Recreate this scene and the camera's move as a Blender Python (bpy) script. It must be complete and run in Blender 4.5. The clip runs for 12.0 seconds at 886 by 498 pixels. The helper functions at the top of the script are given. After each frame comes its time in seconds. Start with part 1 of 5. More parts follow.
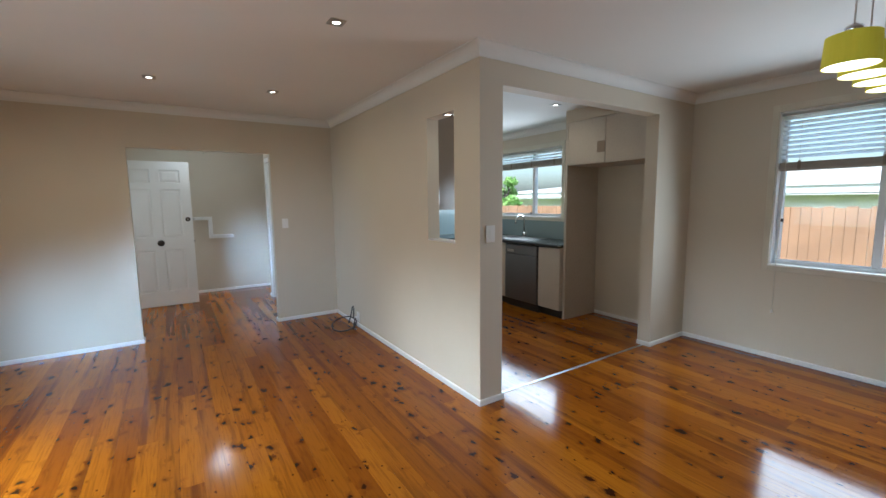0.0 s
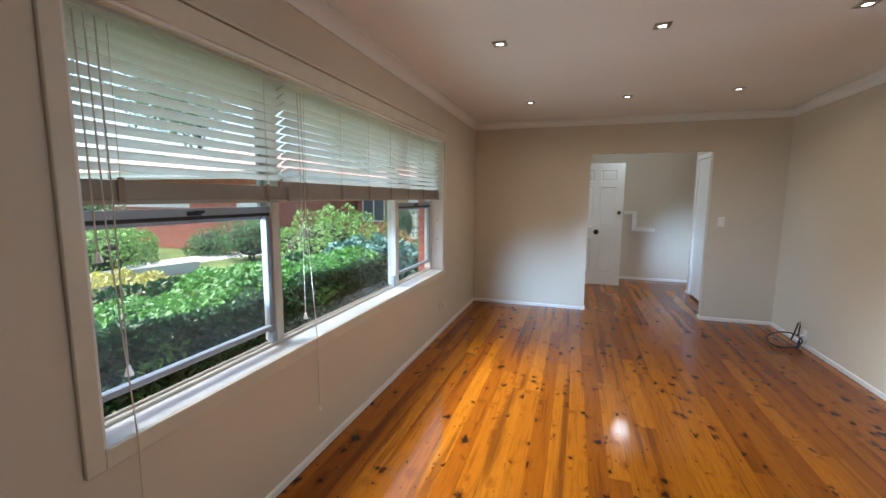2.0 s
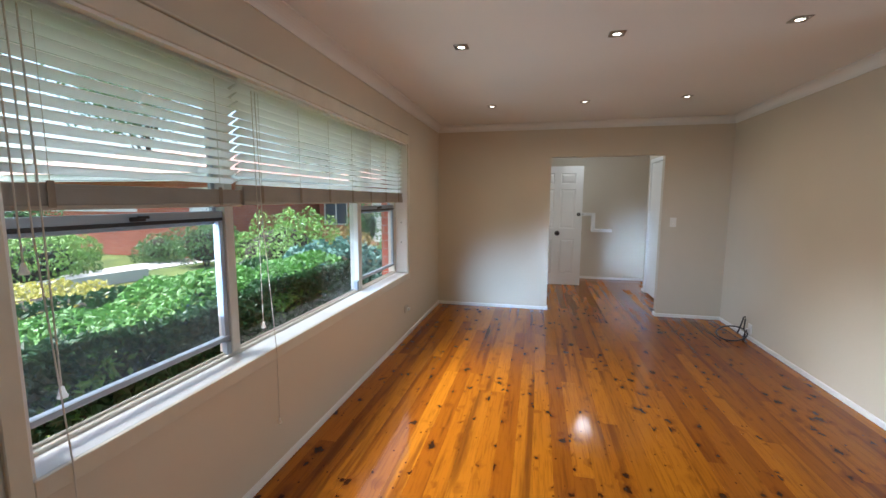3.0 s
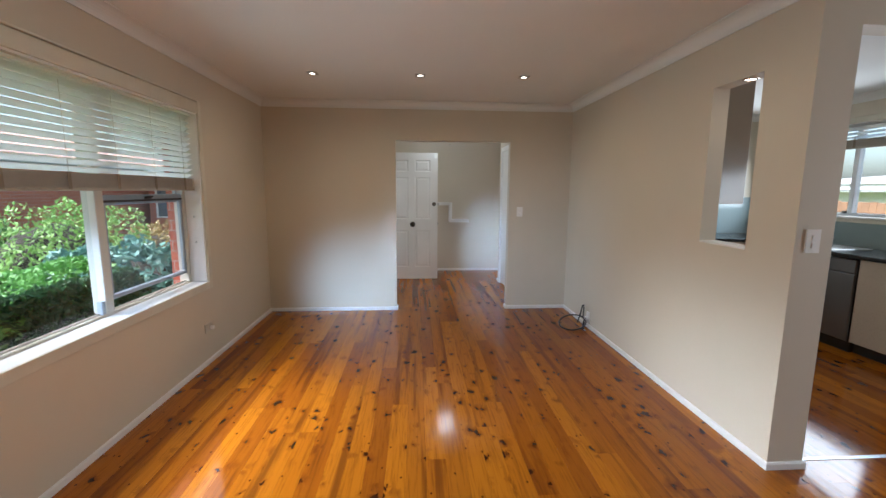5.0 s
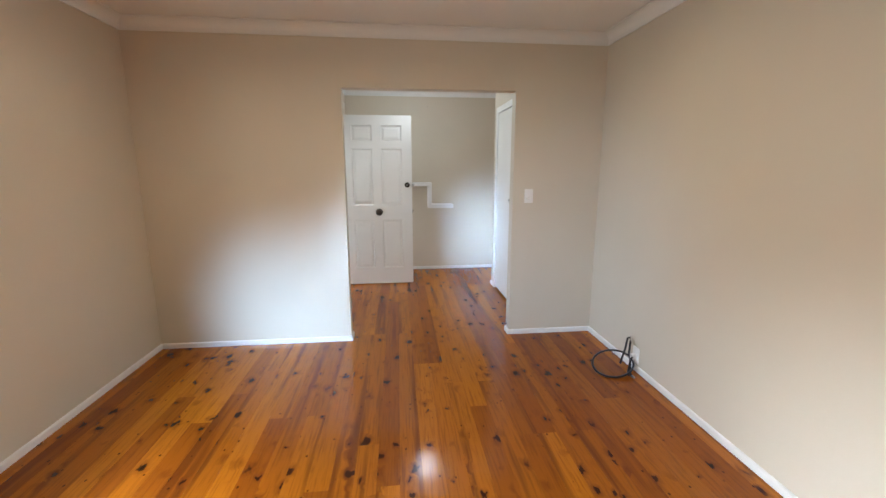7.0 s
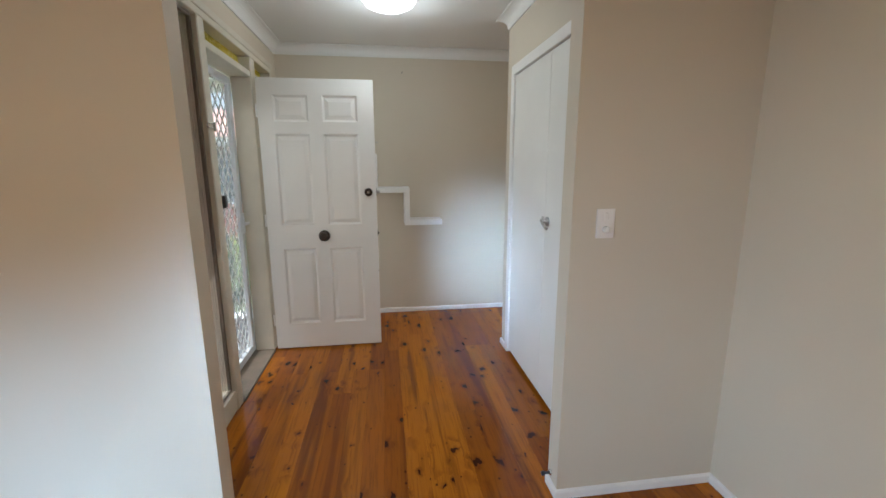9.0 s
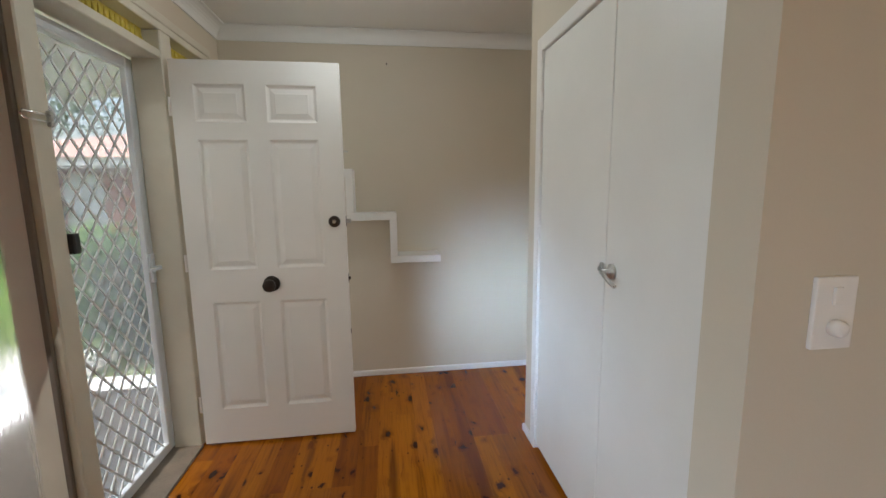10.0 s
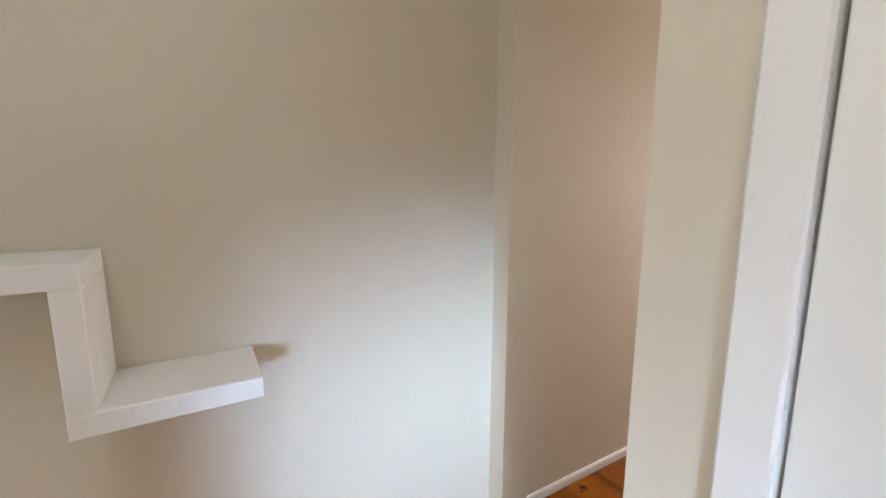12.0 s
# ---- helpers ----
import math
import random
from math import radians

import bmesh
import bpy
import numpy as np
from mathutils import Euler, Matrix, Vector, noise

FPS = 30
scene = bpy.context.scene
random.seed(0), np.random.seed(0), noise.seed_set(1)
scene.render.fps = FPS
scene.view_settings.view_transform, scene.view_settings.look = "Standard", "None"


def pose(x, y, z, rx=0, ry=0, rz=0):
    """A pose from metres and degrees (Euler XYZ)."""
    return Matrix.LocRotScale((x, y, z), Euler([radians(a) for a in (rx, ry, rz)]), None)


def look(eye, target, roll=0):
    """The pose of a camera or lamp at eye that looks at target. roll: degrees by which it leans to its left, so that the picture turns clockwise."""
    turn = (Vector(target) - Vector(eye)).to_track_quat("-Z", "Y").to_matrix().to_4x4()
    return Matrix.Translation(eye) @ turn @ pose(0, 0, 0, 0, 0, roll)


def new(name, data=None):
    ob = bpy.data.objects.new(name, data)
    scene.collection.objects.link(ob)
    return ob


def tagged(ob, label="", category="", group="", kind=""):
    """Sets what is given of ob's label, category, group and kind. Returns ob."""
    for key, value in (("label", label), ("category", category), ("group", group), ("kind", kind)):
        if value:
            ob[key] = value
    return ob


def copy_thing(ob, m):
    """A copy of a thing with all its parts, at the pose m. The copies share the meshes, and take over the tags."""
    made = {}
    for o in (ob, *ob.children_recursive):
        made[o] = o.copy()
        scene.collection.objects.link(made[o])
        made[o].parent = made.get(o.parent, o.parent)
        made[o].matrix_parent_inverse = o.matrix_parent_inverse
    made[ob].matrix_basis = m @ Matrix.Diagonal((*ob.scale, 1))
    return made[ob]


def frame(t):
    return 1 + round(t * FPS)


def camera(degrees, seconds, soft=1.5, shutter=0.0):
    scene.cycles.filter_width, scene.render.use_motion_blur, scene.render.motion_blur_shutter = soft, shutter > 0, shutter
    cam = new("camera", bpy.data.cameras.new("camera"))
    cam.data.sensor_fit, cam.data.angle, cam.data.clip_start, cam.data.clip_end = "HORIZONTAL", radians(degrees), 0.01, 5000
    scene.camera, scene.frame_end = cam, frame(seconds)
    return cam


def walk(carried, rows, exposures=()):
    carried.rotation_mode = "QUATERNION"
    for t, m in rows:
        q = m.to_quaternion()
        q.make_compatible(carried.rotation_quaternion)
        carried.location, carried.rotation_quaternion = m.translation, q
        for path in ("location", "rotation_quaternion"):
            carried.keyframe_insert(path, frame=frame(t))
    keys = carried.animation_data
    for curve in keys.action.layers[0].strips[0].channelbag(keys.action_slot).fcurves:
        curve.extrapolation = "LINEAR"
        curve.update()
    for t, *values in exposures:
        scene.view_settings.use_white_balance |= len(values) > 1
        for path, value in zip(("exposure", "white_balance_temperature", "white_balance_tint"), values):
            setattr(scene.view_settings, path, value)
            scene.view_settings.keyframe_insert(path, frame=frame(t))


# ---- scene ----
cam = camera(94.0, 12.0)
PATH = [
    (0, (0.091, 0.1, 1.463), (1.171, 1.768, 1.231), -0.7),
    (0.5, (0.008, -0.018, 1.475), (0.505, 1.904, 1.228), -0.6),
    (1, (-0.106, -0.136, 1.478), (-0.133, 1.848, 1.228), -0.2),
    (1.5, (-0.279, -0.229, 1.485), (-0.688, 1.713, 1.236), 0.1),
    (2, (-0.431, -0.308, 1.477), (-1.035, 1.582, 1.229), 0.4),
    (2.5, (-0.476, -0.344, 1.473), (-1.081, 1.547, 1.234), 0.4),
    (3, (-0.434, -0.282, 1.481), (-0.874, 1.655, 1.245), 0.2),
    (3.5, (-0.31, -0.204, 1.48), (-0.528, 1.77, 1.238), 0.2),
    (3.7, (-0.239, -0.17, 1.482), (-0.377, 1.81, 1.236), 0.2),
    (5.5, (0.024, 0.754, 1.464), (0.174, 2.726, 1.163), 0.4),
    (6, (0.09, 1.134, 1.461), (0.246, 3.102, 1.141), 0.3),
    (6.5, (0.077, 1.564, 1.431), (0.256, 3.527, 1.092), 0.1),
    (7, (0.143, 2.021, 1.433), (0.353, 3.973, 1.053), 0.0),
    (8.8, (0.36, 3.715, 1.425), (0.631, 5.654, 1.017), 0.0),
    (9, (0.387, 3.901, 1.428), (0.652, 5.845, 1.04), -0.2),
    (9.5, (0.447, 4.368, 1.433), (0.699, 6.325, 1.104), -0.6),
    (10, (0.544, 4.849, 1.411), (0.8, 6.811, 1.122), -0.7),
    (10.5, (0.564, 5.326, 1.409), (0.876, 7.283, 1.133), -0.5),
    (11, (0.685, 5.789, 1.384), (1.041, 7.739, 1.123), -1.4),
    (11.5, (0.74, 6.264, 1.394), (1.292, 8.164, 1.101), -0.9),
    (12, (0.798, 6.689, 1.398), (1.802, 8.39, 1.086), 0.1),
]
EXPOSURE = [(0.0, 1.60, 5700, 4), (0.5, 1.78, 5550, 4), (1.1, 1.58, 5700, 5), (2.5, 1.58, 5950, 8), (3.7, 1.56, 5950, 8), (5.5, 1.64, 5980, 9), (6.5, 1.72, 5980, 9), (7.2, 2.36, 5980, 8), (9.0, 1.86, 6100, 7), (10.5, 1.62, 6650, 9), (11.2, 1.96, 6700, 10), (12.0, 2.26, 6450, 12)]
walk(cam, [(t, look(eye, target, roll)) for t, eye, target, roll in PATH], EXPOSURE)

# ---------------------------------------------------------------- world and light
world = bpy.data.worlds.new("sky")
scene.world = world
world.use_nodes = True
wn = world.node_tree
sky = wn.nodes.new("ShaderNodeTexSky")
sky.sky_type, sky.sun_disc = "NISHITA", False
sky.sun_elevation, sky.sun_rotation = radians(58), radians(247)
sky.air_density, sky.dust_density = 1.0, 4.0
wn.links.new(sky.outputs[0], wn.nodes["Background"].inputs[0])
wn.nodes["Background"].inputs[1].default_value = 0.15

SUN_STRENGTH = 3.2
sun_data = bpy.data.lights.new("sun", "SUN")
sun_data.energy, sun_data.angle, sun_data.color = SUN_STRENGTH, radians(25), (1.0, 0.98, 0.96)
sun = new("sun", sun_data)
sun.matrix_world = look((-14, -6, 24.4), (0, 0, 0))


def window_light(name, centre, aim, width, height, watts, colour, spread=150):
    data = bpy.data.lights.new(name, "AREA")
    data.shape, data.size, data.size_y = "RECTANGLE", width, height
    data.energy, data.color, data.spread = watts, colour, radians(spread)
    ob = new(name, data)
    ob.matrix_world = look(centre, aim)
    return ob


EAST_FACE = 4.57
DAY = (0.86, 0.93, 1.0)
window_light("living_window_daylight", (-1.765, 2.22, 1.10), (-1.00, 2.22, 1.08), 3.3, 0.45, 5.0, DAY, 160)
window_light("living_window_sky_glow", (-1.77, 2.10, 1.10), (-1.00, 2.10, 0.86), 2.9, 0.36, 3.2, DAY, 36)
window_light("living_window_high_sky", (-1.77, 2.10, 1.12), (-1.00, 2.10, 0.22), 2.9, 0.36, 7.0, DAY, 56)
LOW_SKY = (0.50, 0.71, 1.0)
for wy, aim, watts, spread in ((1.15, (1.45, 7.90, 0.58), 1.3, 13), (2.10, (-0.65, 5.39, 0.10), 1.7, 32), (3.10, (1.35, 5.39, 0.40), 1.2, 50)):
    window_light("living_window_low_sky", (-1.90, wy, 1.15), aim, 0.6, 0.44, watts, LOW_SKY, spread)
window_light("dining_window_daylight", (EAST_FACE - 0.01, 0.93, 1.32), (3.6, 0.93, 1.2), 1.2, 0.8, 9.0, DAY, 165)
window_light("kitchen_window_daylight", (EAST_FACE - 0.01, 4.80, 1.55), (3.6, 4.80, 1.45), 1.5, 0.6, 10.0, DAY, 165)
window_light("entry_daylight", (-0.515, 6.35, 1.10), (0.4, 6.85, 0.75), 1.45, 1.6, 0.74, (1.0, 0.97, 0.91), 140)
# added fill behind the open door, brightens the wall under the shelf
window_light("sidelight_daylight", (-0.555, 7.45, 1.05), (0.6, 7.62, 0.95), 0.38, 1.7, 0.42, (1.0, 0.96, 0.94), 150)
# lamp added at the corridor's unseen end to brighten its walls
window_light("corridor_daylight", (4.55, 7.45, 1.45), (3.6, 7.45, 1.2), 0.6, 1.0, 5, (1.0, 0.90, 0.87))


def lamp_light(name, place, watts, colour, radius=0.04, angle=None):
    data = bpy.data.lights.new(name, "SPOT" if angle else "POINT")
    data.energy, data.color, data.shadow_soft_size = watts, colour, radius
    if angle:
        data.spot_size, data.spot_blend = radians(angle), 0.8
    ob = new(name, data)
    ob.location = place
    return ob


WARM = (1.0, 0.80, 0.56)
LIVING_LIGHTS = [(-0.95, 2.505), (0.0, 2.49), (0.94, 2.49), (-0.936, 4.265), (0.003, 4.252), (0.93, 4.23)]
KITCHEN_LIGHTS = [(3.62, 3.29), (2.90, 3.92), (3.63, 4.58)]
for lx, ly in LIVING_LIGHTS:
    lamp_light("downlight_beam", (lx, ly, 2.452), 2.9, WARM, 0.03, 172)
for lx, ly in KITCHEN_LIGHTS:
    lamp_light("kitchen_beam", (lx, ly, 2.452), 1.2, WARM, 0.03, 150)
lamp_light("slot_beam", (1.882, 2.775, 2.095), 0.22, WARM, 0.025, 150)
lamp_light("foyer_lamp", (0.435, 6.75, 2.33), 2.0, (0.92, 0.97, 1.0), 0.12)

# ---------------------------------------------------------------- materials


class Nodes:
    """A small wrapper to write node trees briefly."""

    def __init__(self, name):
        self.mat = bpy.data.materials.new(name)
        self.mat.use_nodes = True
        self.tree = self.mat.node_tree
        self.bsdf = self.tree.nodes["Principled BSDF"]

    def add(self, kind, **sockets):
        node = self.tree.nodes.new("ShaderNode" + kind)
        for key, value in sockets.items():
            self.put(node, key, value)
        return node

    def put(self, node, key, value):
        socket = node.inputs[int(key[1:])] if key[0] == "i" and key[1:].isdigit() else node.inputs[key.replace("_", " ")]
        if isinstance(value, bpy.types.NodeSocket):
            self.tree.links.new(value, socket)
        else:
            socket.default_value = value

    def math(self, op, a, b=0.0, c=0.0):
        node = self.add("Math", i0=a, i1=b, i2=c)
        node.operation = op
        return node.outputs[0]

    def mix(self, fac, a, b, blend="MIX"):
        node = self.tree.nodes.new("ShaderNodeMix")
        node.data_type, node.blend_type = "RGBA", blend
        for idx, value in ((0, fac), (6, a), (7, b)):
            if isinstance(value, bpy.types.NodeSocket):
                self.tree.links.new(value, node.inputs[idx])
            else:
                node.inputs[idx].default_value = value if idx == 0 else (*value, 1)[:4]
        return node.outputs[2]

    def ramp(self, fac, lo, hi, a=0.0, b=1.0):
        node = self.add("MapRange", i0=fac, i1=lo, i2=hi, i3=a, i4=b)
        node.interpolation_type = "SMOOTHSTEP"
        return node.outputs[0]

    def noise(self, vec, scale, detail=3.0, rough=0.55):
        return self.add("TexNoise", Vector=vec, Scale=scale, Detail=detail, Roughness=rough).outputs["Fac"]

    def scaled(self, vec, sx, sy, sz):
        node = self.add("Mapping", Vector=vec)
        node.inputs["Scale"].default_value = (sx, sy, sz)
        return node.outputs[0]

    def place(self):
        return self.add("NewGeometry").outputs["Position"]

    def bump(self, height, strength, distance=0.01):
        return self.add("Bump", Height=height, Strength=strength, Distance=distance).outputs[0]

    def set(self, **sockets):
        for key, value in sockets.items():
            self.put(self.bsdf, key, value)
        return self.mat


def shade(c, k):
    return tuple(min(1.0, v * k) for v in c)


def surface(name, colour, rough=0.5, metal=0.0, grain=60.0, vary=0.06, stain=1.3, bump=0.05, **extra):
    """A plain surface with fine grain and broad unevenness."""
    n = Nodes(name)
    p = n.place()
    fine, broad = n.noise(p, grain, 4), n.noise(p, stain, 3)
    base = n.mix(n.ramp(broad, 0.3, 0.7), shade(colour, 1 - vary), shade(colour, 1 + vary * 0.6))
    base = n.mix(n.math("MULTIPLY", n.ramp(fine, 0.35, 0.75), vary), base, shade(colour, 0.72))
    n.set(Base_Color=base, Roughness=n.ramp(fine, 0.2, 0.8, max(0.02, rough - 0.06), rough + 0.06), Metallic=metal,
          Normal=n.bump(fine, bump, 0.004), **extra)
    return n.mat


def glow(name, colour, strength):
    n = Nodes(name)
    return n.set(Base_Color=(*colour, 1), Emission_Color=(*colour, 1), Emission_Strength=strength)


WALL = surface("wall_paint", (0.620, 0.556, 0.446), 0.62, grain=220, vary=0.03, stain=0.9, bump=0.06)
CEIL = surface("ceiling_paint", (0.78, 0.785, 0.755), 0.75, grain=160, vary=0.02, stain=0.8, bump=0.03)
TRIM = surface("white_gloss_paint", (0.80, 0.79, 0.76), 0.32, grain=90, vary=0.03, stain=3.0, bump=0.03)
DOOR_PAINT = surface("door_enamel", (0.80, 0.79, 0.75), 0.36, grain=130, vary=0.03, stain=2.2, bump=0.05)
SILL_PAINT = surface("sill_paint", (0.60, 0.61, 0.61), 0.35, grain=90, vary=0.05, stain=5.0, bump=0.04)
CREAM = surface("cream_frame_paint", (0.64, 0.60, 0.49), 0.38, grain=80, vary=0.06, stain=4.0, bump=0.05)
ALU = surface("white_aluminium", (0.70, 0.73, 0.75), 0.35, 0.15, grain=140, vary=0.04, bump=0.02)
CREAM_ALU = surface("cream_aluminium", (0.62, 0.61, 0.55), 0.38, 0.05, grain=140, vary=0.05, stain=6.0, bump=0.02)
SASH_ALU = surface("grey_blue_aluminium", (0.34, 0.40, 0.46), 0.35, 0.2, grain=140, vary=0.05, stain=6.0, bump=0.02)
STEEL = surface("brushed_steel", (0.50, 0.50, 0.48), 0.30, 1.0, grain=300, vary=0.05, bump=0.02)
CHROME = surface("chrome", (0.80, 0.80, 0.80), 0.10, 1.0, grain=200, vary=0.02, bump=0.0)
BLACK_METAL = surface("aged_bronze", (0.035, 0.026, 0.02), 0.35, 0.6, grain=180, vary=0.2, bump=0.05)
BLACK_PLASTIC = surface("black_plastic", (0.015, 0.014, 0.014), 0.42, grain=200, vary=0.1, bump=0.03)
WHITE_PLASTIC = surface("white_plastic", (0.82, 0.80, 0.76), 0.35, grain=200, vary=0.02, bump=0.01)
BEIGE_PLASTIC = surface("beige_plastic", (0.58, 0.54, 0.46), 0.4, grain=200, vary=0.02, bump=0.01)
BLIND = surface("blind_slat_paint", (0.86, 0.86, 0.83), 0.42, grain=70, vary=0.04, stain=5.0, bump=0.04, Subsurface_Weight=0.0)
# slat paint darkened: the shade of the gathered bundle is put into the colour
BLIND_SHADED = surface("shaded_blind_paint", (0.42, 0.38, 0.32), 0.5, grain=70, vary=0.08, stain=7.0, bump=0.06)
TAPE = surface("brown_ladder_tape", (0.30, 0.25, 0.19), 0.85, grain=300, vary=0.1, bump=0.2)
CORD = surface("cotton_cord", (0.62, 0.58, 0.50), 0.8, grain=500, vary=0.1, bump=0.2)
STONE_TOP = surface("black_stone", (0.018, 0.018, 0.020), 0.16, grain=120, vary=0.3, bump=0.0)
CABINET = surface("beige_laminate", (0.56, 0.50, 0.42), 0.30, grain=60, vary=0.03, bump=0.02)
SPLASH = surface("grey_glass_splashback", (0.26, 0.32, 0.32), 0.12, grain=40, vary=0.05, bump=0.0)
DISHWASHER = surface("dark_stainless", (0.22, 0.23, 0.25), 0.32, 0.85, grain=200, vary=0.06, bump=0.02)
YELLOW = surface("yellow_shade_fabric", (0.72, 0.66, 0.06), 0.7, grain=260, vary=0.08, bump=0.1, Emission_Color=(0.75, 0.68, 0.05, 1), Emission_Strength=0.05)
AMBER = surface("amber_transom_glass", (0.62, 0.50, 0.10), 0.25, grain=50, vary=0.2, bump=0.1)
SILL_WOOD = surface("worn_threshold_timber", (0.20, 0.16, 0.12), 0.6, grain=90, vary=0.2, stain=8, bump=0.2)
CONCRETE = surface("concrete", (0.55, 0.54, 0.51), 0.85, grain=60, vary=0.12, stain=1.5, bump=0.2)
PORCH_TILE = surface("pale_porch_tile", (0.78, 0.79, 0.80), 0.45, grain=50, vary=0.05, stain=2.0, bump=0.05)
EAVES = surface("eaves_board", (0.72, 0.71, 0.68), 0.6, grain=60, vary=0.04)
# garden soil, and the near-black that stands in for deep shade
SOIL_AND_SHADE = surface("dark_soil_and_shade", (0.035, 0.028, 0.02), 0.95, grain=40, vary=0.3, bump=0.5)
TWIG = surface("twig_bark", (0.06, 0.045, 0.035), 0.85, grain=90, vary=0.25, bump=0.3)
FENCE = surface("fence_timber", (0.30, 0.165, 0.09), 0.75, grain=50, vary=0.15, stain=3, bump=0.2)
FASCIA = surface("white_fascia", (0.75, 0.75, 0.73), 0.5, grain=50, vary=0.04)
DARK_GLASS = surface("dark_window_glass", (0.10, 0.13, 0.16), 0.08, grain=10, vary=0.05, bump=0.0)
LAMP_GLOW = glow("lamp_glow", (1.0, 0.93, 0.80), 3.0)
DOME_GLOW = glow("dome_glow", (0.93, 0.98, 1.0), 1.0)
SHADE_GLOW = glow("shade_diffuser_glow", (1.0, 0.98, 0.88), 1.0)


def clear_glass():
    n = Nodes("window_glass")
    clear = n.add("BsdfTransparent")
    gloss = n.add("BsdfGlossy", Roughness=0.02)
    edge = n.math("POWER", n.add("LayerWeight", Blend=0.5).outputs["Facing"], 4.0)
    mix = n.add("MixShader", i0=n.math("MULTIPLY_ADD", edge, 0.45, 0.02))
    clear.inputs[0].default_value = (0.93, 0.96, 0.96, 1)
    n.tree.links.new(clear.outputs[0], mix.inputs[1])
    n.tree.links.new(gloss.outputs[0], mix.inputs[2])
    n.tree.links.new(mix.outputs[0], n.tree.nodes["Material Output"].inputs[0])
    return n.mat


def obscure_glass():
    n = Nodes("obscured_sidelight_glass")
    p = n.scaled(n.place(), 60, 60, 12)
    return n.set(Base_Color=(0.95, 0.96, 0.97, 1), Roughness=0.20, Transmission_Weight=1.0, IOR=1.2,
                 Normal=n.bump(n.noise(p, 1.0, 2), 0.16, 0.01))


def insect_mesh(name, share, tint):
    """Woven mesh too fine to see, or a hazy pane: most light passes, the rest scatters."""
    n = Nodes(name)
    clear, thread = n.add("BsdfTransparent"), n.add("BsdfDiffuse")
    thread.inputs[0].default_value = (*tint, 1)
    mix = n.add("MixShader", i0=n.math("MULTIPLY_ADD", n.noise(n.place(), 9.0, 2), 0.06, share))
    n.tree.links.new(clear.outputs[0], mix.inputs[1])
    n.tree.links.new(thread.outputs[0], mix.inputs[2])
    n.tree.links.new(mix.outputs[0], n.tree.nodes["Material Output"].inputs[0])
    return n.mat


def thin_slat(mat, colour, share):
    """Adds a share of light passing through the thin painted slats."""
    t = mat.node_tree
    body, out = t.nodes["Principled BSDF"], t.nodes["Material Output"]
    through_light, mix = t.nodes.new("ShaderNodeBsdfTranslucent"), t.nodes.new("ShaderNodeMixShader")
    through_light.inputs[0].default_value, mix.inputs[0].default_value = (*colour, 1), share
    t.links.new(body.outputs[0], mix.inputs[1])
    t.links.new(through_light.outputs[0], mix.inputs[2])
    t.links.new(mix.outputs[0], out.inputs[0])


thin_slat(BLIND, (0.97, 0.985, 0.975), 0.86)
GLASS, OBSCURE, SCREEN, HAZY_GLASS = clear_glass(), obscure_glass(), insect_mesh("insect_mesh", 0.30, (0.72, 0.78, 0.84)), insect_mesh("hazy_sash_glass", 0.04, (0.58, 0.76, 0.95))


